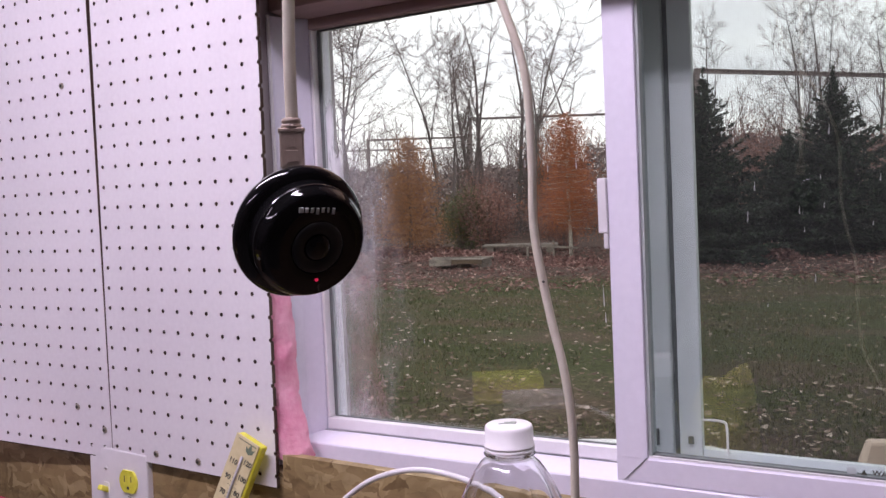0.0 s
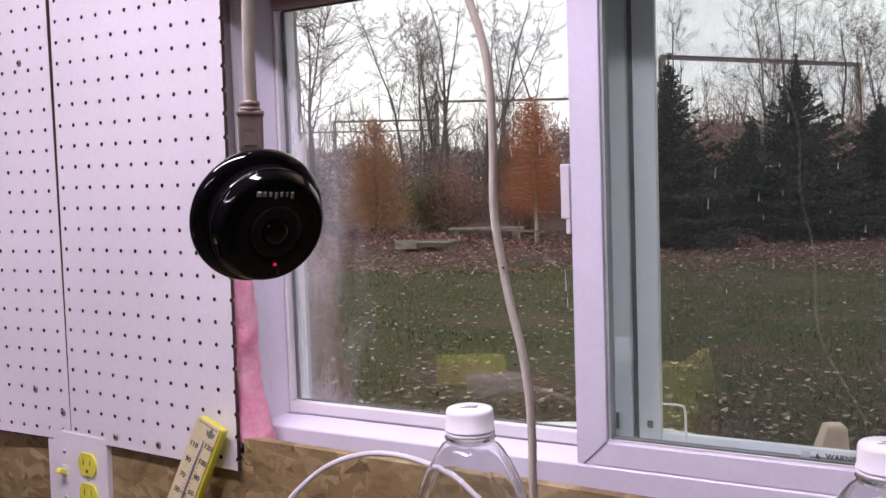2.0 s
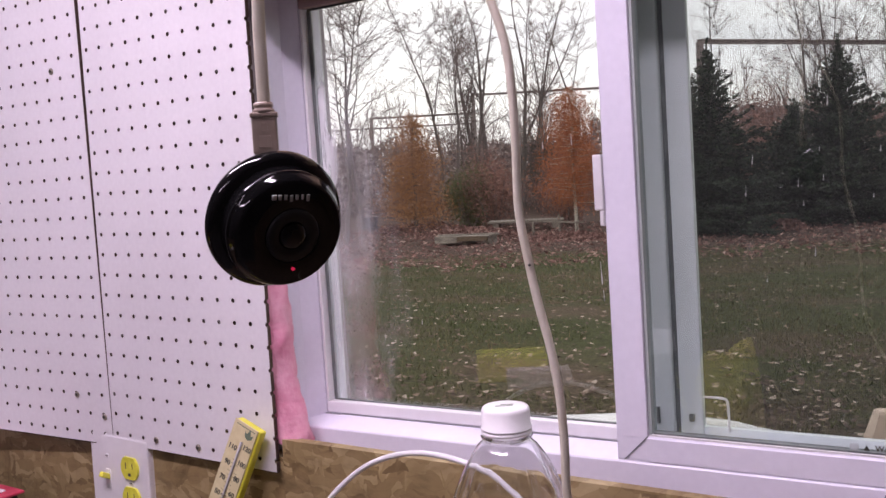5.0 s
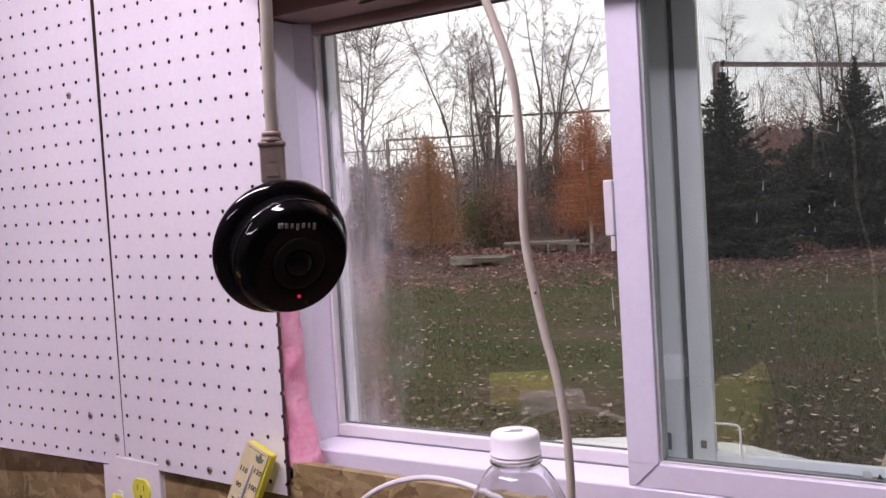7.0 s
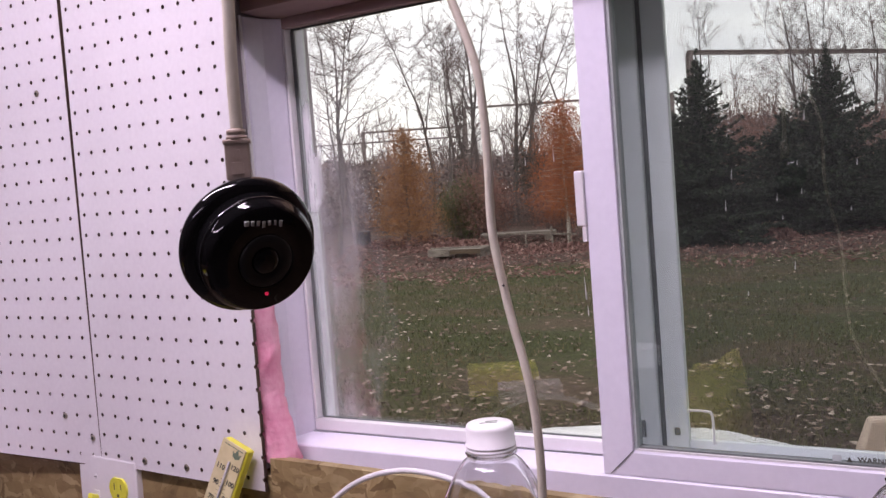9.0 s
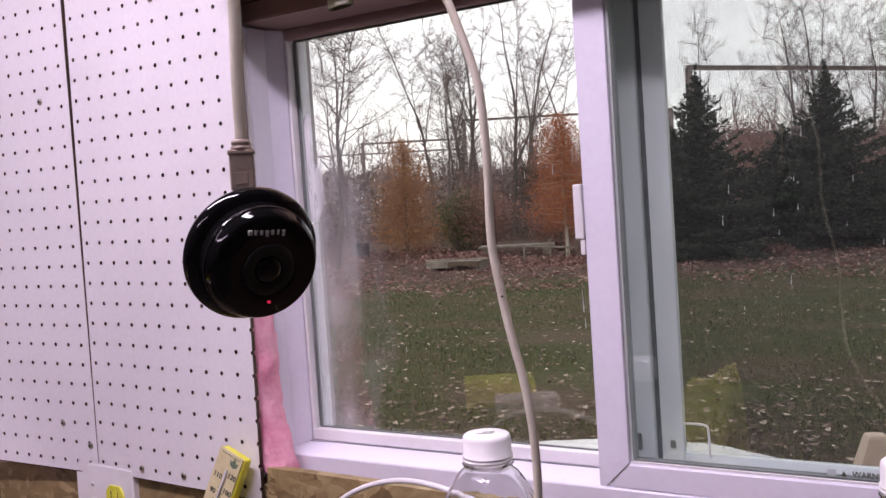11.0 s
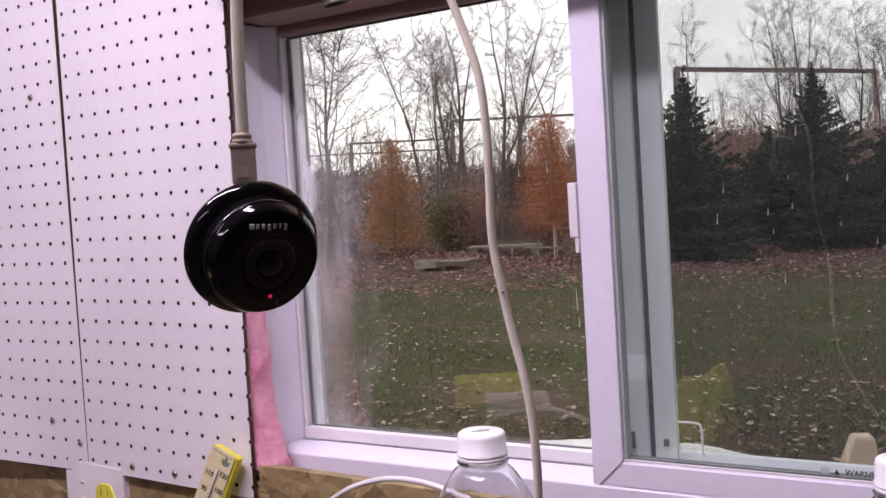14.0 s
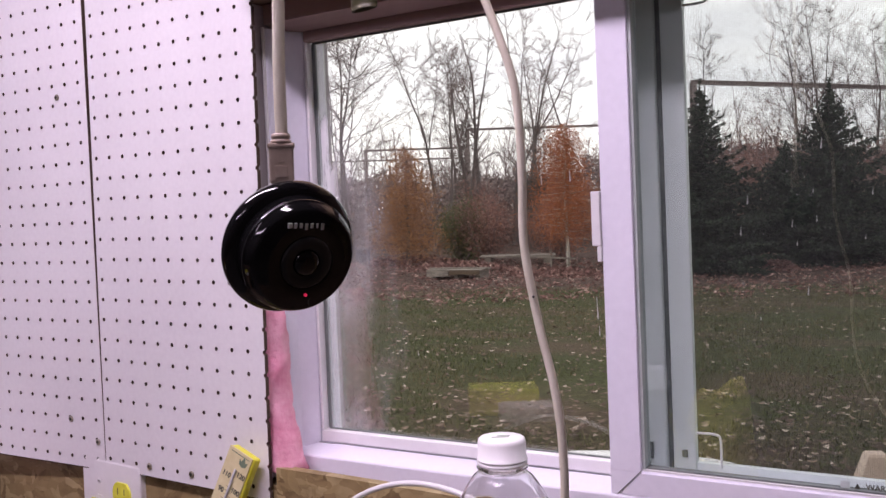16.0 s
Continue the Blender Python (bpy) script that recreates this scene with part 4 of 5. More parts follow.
def bottle(x, y, label):
    """Clear plastic bottle, a white cap on a short neck."""
    ob = thing("plastic_bottle", label, "bottle", pose(x, y, 1.03), "clear bottles on the bench")
    prof = [(0.0, 0.004), (0.040, 0.0), (0.050, 0.004), (0.0535, 0.016), (0.0535, 0.060), (0.0515, 0.066), (0.0535, 0.072), (0.0535, 0.110), (0.0515, 0.116), (0.0535, 0.122), (0.0535, 0.175), (0.0525, 0.190), (0.0510, 0.199), (0.0490, 0.207), (0.0466, 0.2155), (0.0440, 0.224), (0.0411, 0.2315), (0.0380, 0.2385), (0.0346, 0.2455), (0.0310, 0.2520), (0.0275, 0.2575), (0.0240, 0.2620), (0.0195, 0.2655), (0.0172, 0.2668), (0.0170, 0.2680), (0.0204, 0.2688), (0.0208, 0.2697), (0.0200, 0.2704), (0.0165, 0.2709), (0.0165, 0.2900)]
    wall = [(max(r - 0.0011, 0.0), z + (0.0011 if r < 0.045 and z < 0.01 else 0.0)) for r, z in prof]
    data = lathe("bottle_shell", prof + wall[::-1], M_PET, 100)
    for v in data.vertices:
        k = max(0.0, 1 - abs(v.co.z - 0.228) / 0.034) ** 0.6
        f = 1 - 0.10 * k * abs(math.sin(5 * math.atan2(v.co.y, v.co.x)))
        v.co.x, v.co.y = v.co.x * f, v.co.y * f
    shell = part("shell", data, ob)
    shell.visible_shadow = False
    cap_prof = [(0.0180, 0.2716), (0.0201, 0.2719), (0.0204, 0.2730), (0.0203, 0.2740), (0.0194, 0.2745), (0.0194, 0.2750), (0.0203, 0.2754), (0.0204, 0.2765), (0.0195, 0.2772), (0.0194, 0.2895), (0.0186, 0.2920), (0.0174, 0.2930), (0.0, 0.2934)]
    cap = part("cap", lathe("bottle_cap", cap_prof, M_CAP, 56), ob, "white smooth screw cap")
    for k, w in enumerate((0.010, 0.014)):
        part("cap_print", box_mesh("cap_print", (-w / 2, -0.0008, 0.29335), (w / 2, 0.0008, 0.2936), M_GREENINK), cap, at=pose(0.0, 0.003 - 0.005 * k, 0, 0, 0, 35))
    return ob


def outlet_plate():
    ob = thing("wall_plate", "white two-gang plate with a yellow switch and sockets", "wall plate", pose(-0.2805, 0.0065, 1.1405, 0, 0.6, 0))
    bm = box(bmesh.new(), (-0.0575, -0.0075, -0.0575), (0.0575, 0.0095, 0.0575), 0.0022)
    part("plate", finish(bm, "plate", M_PLATE), ob)
    for x, z in ((-0.023, 0.030), (-0.023, -0.030), (0.023, 0.0)):
        s = part("plate_screw", lathe("plate_screw", [(0.0, 0.0013), (0.0020, 0.0011), (0.0030, 0.0)], M_WHITESCREW, 14), ob, at=pose(x, -0.0074, z, 90))
        part("slot", box_mesh("slot", (-0.0024, -0.0004, 0.0010), (0.0024, 0.0004, 0.0016), M_INK), s)
    bm = box(bmesh.new(), (-0.0050, -0.0085, -0.012), (0.0050, -0.0070, 0.012), 0.0006)
    tog = part("toggle_frame", finish(bm, "toggle_frame", M_PLATE), ob, at=pose(-0.023, 0, 0))
    bm = box(bmesh.new(), (-0.0042, -0.0150, 0.0), (0.0042, 0.0, 0.0070), 0.0016)
    part("toggle", finish(bm, "toggle", M_YELLOW), tog, "yellow switch toggle, tilted up", at=pose(0, -0.0075, -0.002, -28))
    for z in (0.0195, -0.0195):
        bm = bmesh.new()
        bmesh.ops.create_cone(bm, cap_ends=True, segments=32, radius1=0.0172, radius2=0.0168, depth=0.003, matrix=pose(0, -0.0085, 0, 90))
        for v in bm.verts:
            v.co.z = max(min(v.co.z, 0.0143), -0.0143)
        sock = part("socket", finish(bm, "socket", M_YELLOW), ob, "bright yellow socket face", pose(0.023, 0, z))
        part("slot", box_mesh("socket_slot", (-0.0072, -0.0103, -0.001), (-0.0058, -0.0098, 0.0075), M_INK), sock)
        part("slot", box_mesh("socket_slot", (0.0058, -0.0103, 0.0), (0.0070, -0.0098, 0.0072), M_INK), sock)
        part("earth_hole", box_mesh("earth_hole", (-0.0022, -0.0103, -0.0100), (0.0022, -0.0098, -0.0060), M_INK, 0.0005), sock)


def thermometer():
    up = Vector((0.0440, 0.0170, 0.1080)).normalized()
    face = Vector((0.10, -1.0, 0.10))
    face = (face - up * face.dot(up)).normalized()
    side = face.cross(up) * -1
    rot = Matrix((side, -face, up)).transposed().to_4x4()
    top = Vector((-0.0190, -0.0190, 1.2455))
    ob = thing("wall_thermometer", "cream thermometer in a yellow body leaning on the wall", "thermometer", Matrix.Translation(top - up * 0.2415) @ rot)
    part("body", finish(box(bmesh.new(), (-0.0185, 0.0, 0.0), (0.0185, 0.0110, 0.2415), 0.0022), "thermometer_body", M_YELLOW), ob, "yellow plastic body")
    scale = part("scale_card", finish(box(bmesh.new(), (-0.0186, -0.0018, 0.002), (0.0156, 0.0003, 0.2417), 0.0006), "scale_card", M_CREAM), ob, "aged cream scale card")
    part("tube", tube("thermo_tube", [(0, -0.0032, 0.030), (0, -0.0032, 0.12), (0, -0.0032, 0.221)], 0.0014, M_MARK, 8, 4), ob, "thin glass tube")
    part("bulb", lathe("bulb", [(0.0, -0.004), (0.003, -0.002), (0.0036, 0.001), (0.002, 0.005), (0.0, 0.006)], M_STEEL, 14), ob, at=pose(0, -0.0035, 0.026))
    for k in range(34):
        w = 0.0045 if k % 5 == 0 else 0.0025
        part("tick", box_mesh("tick", (0.0024, -0.0019, -0.0002), (0.0024 + w, -0.0015, 0.0002), M_INK), scale, at=pose(0, 0, 0.040 + 0.0048 * k))
        part("tick", box_mesh("tick", (-0.0024 - w, -0.0019, -0.0002), (-0.0024, -0.0015, 0.0002), M_INK), scale, at=pose(0, 0, 0.040 + 0.0048 * k))
    for k, (a, b) in enumerate((("110", "120"), ("90", "100"), ("70", "80"), ("50", "60"), ("30", "40"))):
        z = 0.2135 - 0.0188 * k
        part("figure", text_mesh("figure", a, 0.0080, M_INK), scale, at=pose(-0.0100, -0.0020, z - 0.003))
        part("figure", text_mesh("figure", b, 0.0080, M_INK), scale, at=pose(0.0090, -0.0020, z + 0.003))
    leaf = bmesh.new()
    for a, s in ((0, 1.0), (38, 0.8), (-38, 0.8)):
        m = pose(0, 0, 0, 0, a, 0)
        vs = [leaf.verts.new(m @ Vector(p) * s) for p in ((0, 0, 0), (0.0030, 0, 0.006), (0, 0, 0.013), (-0.0030, 0, 0.006))]
        leaf.faces.new(vs)
    part("printed_mark", finish(leaf, "printed_mark", M_GREENINK), scale, "faded green printed emblem", pose(0.006, -0.0021, 0.2262))
    part("printed_bar", box_mesh("printed_bar", (-0.0140, -0.0022, 0.2375), (0.0130, -0.0017, 0.2383), M_GREENINK), scale)
    part("tube_stop", box_mesh("tube_stop", (-0.0030, -0.0048, 0.155), (0.0030, -0.0010, 0.1565), M_STEEL), ob)


def bench_and_room_things():
    ob = thing("workbench", "brown wooden workbench along two walls", "workbench")
    part("worktop", box_mesh("worktop_a", (-1.2, -0.56, 0.99), (1.7, -0.004, 1.03), M_BENCH, 0.003), ob)
    part("worktop", box_mesh("worktop_b", (-1.2, -1.35, 0.99), (-0.12, -0.5605, 1.03), M_BENCH, 0.003), ob)
    for x, y in ((-1.12, -0.08), (1.6, -0.08), (1.6, -0.5), (-0.2, -1.28), (-1.12, -1.28), (0.3, -0.5)):
        part("leg", box_mesh("bench_leg", (x - 0.04, y - 0.04, 0.0), (x + 0.04, y + 0.04, 0.9895), M_BENCH, 0.004), ob)
    crate = thing("crate", "dark plastic crate with a red rim on the bench", "crate", pose(-0.60, -0.17, 1.03))
    part("body", box_mesh("crate_body", (-0.17, -0.12, 0.0), (0.17, 0.12, 0.086), M_DARKDRUM, 0.006), crate)
    part("rim", box_mesh("crate_rim", (-0.175, -0.125, 0.0862), (0.175, 0.125, 0.0905), M_RED, 0.002), crate, "red plastic rim")
    part("contents", box_mesh("crate_contents", (-0.160, -0.112, 0.0907), (0.158, 0.108, 0.0935), M_PLATE, 0.001), crate, "pale papers filling the crate")
    # seen only as reflections in the panes
    n_u, n_v, verts, faces = 14, 14, [], []
    for j in range(n_v + 1):
        for i in range(n_u + 1):
            u, v = i / n_u, j / n_v
            ridge = 0.235 * (1 - 0.9 * v) * (0.72 + 0.28 * u) * min(1, 6 * u, 6 * (1 - u))
            verts.append((-0.065 + 0.13 * u, -0.07 + 0.14 * v, max(0.0, ridge + 0.012 * noise.noise((u * 5, v * 5, 9)))))
    for j in range(n_v):
        for i in range(n_u):
            k = j * (n_u + 1) + i
            faces.append((k, k + 1, k + n_u + 2, k + n_u + 1))
    rim = [i for i in range(n_u + 1)] + [j * (n_u + 1) + n_u for j in range(1, n_v + 1)] + [n_v * (n_u + 1) + i for i in range(n_u - 1, -1, -1)] + [j * (n_u + 1) for j in range(n_v - 1, 0, -1)]
    low = len(verts)
    verts += [(verts[k][0], verts[k][1], -0.002) for k in rim]
    for k in range(len(rim)):
        m = (k + 1) % len(rim)
        faces.append((rim[m], rim[k], low + k, low + m))
    tagged(new("yellow_bag", mesh_of("yellow_bag", verts, faces, M_BAG, True)), "slumped yellow-green plastic bag on the bench", "bag").matrix_world = pose(0.335, -0.40, 1.032, 0, 0, 6)
    ob = thing("yellow_box", "yellow-green box with a white carton on the bench", "box", pose(-0.29, -0.95, 1.03, 0, 0, -30))
    part("carton", box_mesh("carton", (-0.085, -0.05, 0.0), (0.075, 0.05, 0.060), M_YELLOW, 0.004), ob)
    part("white_carton", box_mesh("white_carton", (-0.02, 0.052, 0.0), (0.12, 0.12, 0.034), M_PLATE, 0.003), ob)
    for x, y in ((0.12, -0.64), (0.2, -2.2)):
        fx = thing("tube_fixture", "white ceiling fixture with two lit tubes", "lamp", pose(x, y, 2.5), "ceiling tube fixtures")
        part("tray", box_mesh("tray", (-0.64, -0.09, -0.055), (0.64, 0.09, 0.0), M_PLATE, 0.004), fx)
        for dy in (-0.05, 0.05):
            part("tube", tube("lamp_tube", [(-0.6, dy, -0.075), (0, dy, -0.075), (0.6, dy, -0.075)], 0.013, M_TUBE, 12, 2), fx, "lit fluorescent tube")
            for sx in (-0.612, 0.612):
                part("lamp_holder", box_mesh("lamp_holder", (sx - 0.011, dy - 0.014, -0.092), (sx + 0.011, dy + 0.014, -0.0555), M_PLATE, 0.003), fx)


# ---- the yard ----
def ground():
    n = 90
    xs = [-240 * (abs(2 * i / n - 1) ** 2.2) * (1 if i < n / 2 else -1) - 6 for i in range(n + 1)]
    ys = [240 * (abs(2 * i / n - 1) ** 2.2) * (-1 if i < n / 2 else 1) + 10 for i in range(n + 1)]
    verts = []
    for y in ys:
        for x in xs:
            d = math.hypot(x, y)
            z = GZ + (0.05 * noise.noise((x * 0.35, y * 0.35, 0)) + 0.12 * noise.noise((x * 0.06, y * 0.06, 3))) * min(1, max(0, (d - 5) / 6))
            verts.append((x, y, z))
    faces = [(j * (n + 1) + i, j * (n + 1) + i + 1, (j + 1) * (n + 1) + i + 1, (j + 1) * (n + 1) + i) for j in range(n) for i in range(n)]
    tagged(new("ground", mesh_of("ground", verts, faces, M_GROUND, True)), "patchy autumn lawn with mud and leaf litter", "ground", kind="structure")


def height(x, y):
    d = math.hypot(x, y)
    return GZ + (0.05 * noise.noise((x * 0.35, y * 0.35, 0)) + 0.12 * noise.noise((x * 0.06, y * 0.06, 3))) * min(1, max(0, (d - 5) / 6))


def yard_spot(rng, d0, d1, power=1.0):
    """A spot in the wedge of yard before the window."""
    a = rng.uniform(-0.14, 0.92)
    d = d0 + (d1 - d0) * rng.random() ** power
    return 0.74 - d * math.sin(a), -0.74 + d * math.cos(a), d


def leaves_and_grass():
    rng = random.Random(5)
    verts, faces = [], []
    for i in range(13000):
        x, y, d = yard_spot(rng, 4.6, 24, 1.1)
        if d > 9 and d < 18 and rng.random() < 0.45:
            continue
        s = rng.uniform(0.015, 0.043)
        a, tilt = rng.uniform(0, 6.28), rng.uniform(-0.5, 0.5)
        z = height(x, y) + rng.uniform(0.012, 0.05)
        c, sn = math.cos(a), math.sin(a)
        b = len(verts)
        for px, py, pz in ((-1, 0, 0.25), (-0.3, -0.5, 0.0), (0.45, -0.42, 0.05), (1, 0, 0.35), (0.4, 0.45, 0.1), (-0.3, 0.5, 0.0)):
            verts.append((x + s * (px * c - py * sn), y + s * (px * sn + py * c), z + s * (pz + tilt * py + 0.3 * tilt * px)))
        faces.append((b, b + 1, b + 2, b + 3))
        faces.append((b, b + 3, b + 4, b + 5))
    tagged(new("fallen_leaves", mesh_of("fallen_leaves", verts, faces, M_LEAF)), "dry brown and tan leaves strewn over the lawn", "leaves", kind="stuff")
    spots = []
    for i in range(16000):
        x, y, d = yard_spot(rng, 17.0, 31, 1.0)
        if d < 18.5 + 1.5 * noise.noise((x * 0.7, y * 0.7, 2)):
            continue
        spots.append(Vector((x, y, height(x, y) + rng.uniform(0.01, 0.10))))
    cv, cf = tuft_cloud(rng, spots, 0.055, 0.25)
    tagged(new("leaf_litter", mesh_of("leaf_litter", cv, cf, M_LITTER)), "reddish leaf litter under the trees", "leaves", kind="stuff")
    verts, faces = [], []
    for i in range(52000):
        x, y, d = yard_spot(rng, 5.4, 21, 0.9)
        if noise.noise((x * 0.5, y * 0.5, 7)) < -0.12 - 0.25 * (d - 8) / 10:
            continue
        h, w, a = rng.uniform(0.03, 0.085), rng.uniform(0.004, 0.009), rng.uniform(0, 6.28)
        z = height(x, y) - 0.004
        lx, ly = rng.uniform(-0.04, 0.04), rng.uniform(-0.04, 0.04)
        b = len(verts)
        verts += [(x - w * math.cos(a), y - w * math.sin(a), z), (x + w * math.cos(a), y + w * math.sin(a), z), (x + lx, y + ly, z + h)]
        faces.append((b, b + 1, b + 2))
    tagged(new("grass", mesh_of("grass", verts, faces, M_GRASS)), "short thin dull-green grass", "grass", kind="stuff")


def limb(verts, faces, p, q, r0, r1, sides):
    d = (q - p)
    if d.length < 1e-4:
        return
    d.normalize()
    u = d.orthogonal().normalized()
    v = d.cross(u)
    b = len(verts)
    for c, r in ((p, r0), (q, r1)):
        for k in range(sides):
            a = 2 * math.pi * k / sides
            verts.append(c + (u * math.cos(a) + v * math.sin(a)) * r)
    for k in range(sides):
        j = (k + 1) % sides
        faces.append((b + k, b + j, b + sides + j, b + sides + k))


def bough(rng, out, p, d, length, r, steps, sides, rise, wander):
    """A wandering tapered limb; returns its joints with their directions."""
    joints, thick = [], r
    for i in range(steps):
        d = (d + Vector((rng.gauss(0, wander), rng.gauss(0, wander), rng.gauss(rise, wander * 0.6)))).normalized()
        q = p + d * length / steps
        r1 = thick * (1 - 0.93 * ((i + 1) / steps) ** 0.8)
        limb(out[0], out[1], p, q, r, r1, sides)
        joints.append((q, d, r1))
        p, r = q, r1
    return joints


def bare_tree(x, y, top_z, seed, spread=1.0, trunk_r=0.11, lean=0.0, first=0.28, label="leafless grey tree with a fine spreading crown"):
    """Trunk, a few rising stems, limbs that curve upwards, and fans of fine twigs."""
    rng = random.Random(seed)
    wood, twig = ([], []), ([], [])
    z = height(x, y) - 0.1
    H = top_z - z
    up = Vector((0, 0, 1))
    trunk = bough(rng, wood, Vector((0, 0, 0)), Vector((lean, rng.gauss(0, 0.04), 1)), H * 0.97, trunk_r, 18, 7, 0.07, 0.065)
    stems = [(trunk, 1.0)]
    for _ in range(rng.choice((1, 2, 2, 3))):
        q, d, r = trunk[rng.randint(4, 9)]
        side = Vector((rng.choice((-1, 1)) * rng.uniform(0.2, 0.5), rng.gauss(0, 0.25), 1)).normalized()
        stems.append((bough(rng, wood, q, side, (H * rng.uniform(0.80, 0.97) - q.z), r * 0.68, 12, 5, 0.09, 0.07), 0.8))
    for stem, size in stems:
        turn = rng.uniform(0, 6.28)
        for i, (q, d, r) in enumerate(stem):
            f = q.z / H
            if f < first:
                continue
            for _ in range(rng.choice((0, 1, 1, 1, 2)) if f < 0.75 else 2):
                turn += 2.4 + rng.gauss(0, 0.4)
                out = (Vector((math.cos(turn), math.sin(turn), 0)) * rng.uniform(0.6, 1.0) + up * rng.uniform(0.25, 0.95)).normalized()
                L = H * rng.uniform(0.15, 0.34) * (1.15 - 0.75 * f) * spread * size
                mains = bough(rng, wood, q, out, L, max(r * 0.46, 0.016), 9, 4, 0.03, 0.20)
                flip = 1
                for j, (q2, d2, r2) in enumerate(mains):
                    if j == 0:
                        continue
                    for _ in range(1 if j < 7 else 2):
                        flip = -flip
                        lateral = d2.cross(up if abs(d2.z) < 0.9 else Vector((1, 0, 0))).normalized() * flip
                        lateral = (lateral + Vector((rng.gauss(0, 0.5), rng.gauss(0, 0.5), rng.gauss(0.1, 0.4)))).normalized()
                        o2 = (d2 * 0.85 + lateral * 0.62 + up * 0.10).normalized()
                        sub = bough(rng, twig, q2, o2, L * rng.uniform(0.22, 0.50) * (1.1 - 0.06 * j), max(r2 * 0.5, 0.0068), 5, 3, 0.02, 0.22)
                        for q3, d3, r3 in sub:
                            for _ in range(rng.choice((1, 1, 1, 2))):
                                o3 = (d3 * 0.75 + Vector((rng.gauss(0, 0.6), rng.gauss(0, 0.6), rng.gauss(0.08, 0.45)))).normalized()
                                bough(rng, twig, q3, o3, L * rng.uniform(0.08, 0.20), 0.0050, 2, 3, 0.03, 0.22)
    ob = thing("tree", label, "tree", pose(x, y, z), "leafless trees behind the lawn")
    part("trunk", mesh_of("tree_trunk", *wood, M_BARK), ob)
    part("crown", mesh_of("tree_crown", *twig, M_TWIG), ob)
    return ob


def tuft_cloud(rng, spots, size, flat=0.6):
    """Small bent leaf blades round the spots."""
    verts, faces = [], []
    for p in spots:
        s = size * rng.uniform(0.6, 1.4)
        u = Vector((rng.gauss(0, 1), rng.gauss(0, 1), rng.gauss(0, flat))).normalized()
        v = u.cross(Vector((rng.gauss(0, 1), rng.gauss(0, 1), rng.gauss(0, 1)))).normalized() * 0.5
        b = len(verts)
        verts += [p - u * s, p - v * s * 0.6, p + u * s, p + v * s * 0.6 + Vector((0, 0, -0.2 * s))]
        faces.append((b, b + 1, b + 2, b + 3))
    return verts, faces


def cone_tree(name, x, y, top_z, radius, seed, foliage, count, label, category, group, bark=None, skirt=0.12, size=0.07, tip=0.75, trunk_r=0.07, loose=1.0):
    """An upright conical tree: trunk, whorled limbs, and a crown of many small blades."""
    rng = random.Random(seed)
    z0 = height(x, y) - 0.05
    H = top_z - z0
    wv, wf, spots = [], [], []
    path = [Vector((0.03 * rng.gauss(0, 1), 0.03 * rng.gauss(0, 1), H * s / 8)) for s in range(9)]
    for s in range(8):
        limb(wv, wf, path[s], path[s + 1], trunk_r * (1 - s / 8.3), trunk_r * (1 - (s + 1) / 8.3), 7)
    limbs = []
    for i in range(90):
        s = skirt + (1 - skirt) * (i / 90) ** 0.9
        lobes = 0.72 + 0.5 * rng.random()
        reach = radius * lobes * (1 - s) ** tip + 0.05
        a = i * 2.4 + rng.gauss(0, 0.3)
        p = Vector((0, 0, H * s))
        q = p + Vector((math.cos(a) * reach, math.sin(a) * reach, reach * rng.uniform(-0.12, 0.22)))
        limb(wv, wf, p, q, 0.018, 0.004, 3)
        limbs.append((p, q, reach))
    total = sum(l[2] for l in limbs)
    for p, q, reach in limbs:
        for _ in range(int(count * reach / total)):
            t = rng.random() ** 0.6
            c = p.lerp(q, t)
            spread = (0.10 * reach + 0.07) * loose
            spots.append(c + Vector((rng.gauss(0, spread), rng.gauss(0, spread), rng.gauss(-0.02, spread * 0.55))))
    ob = thing(name, label, category, pose(x, y, z0), group)
    part("trunk", mesh_of(name + "_trunk", wv, wf, bark or M_BARK), ob)
    cv, cf = tuft_cloud(rng, spots, size)
    part("crown", mesh_of(name + "_crown", cv, cf, foliage), ob)
    return ob


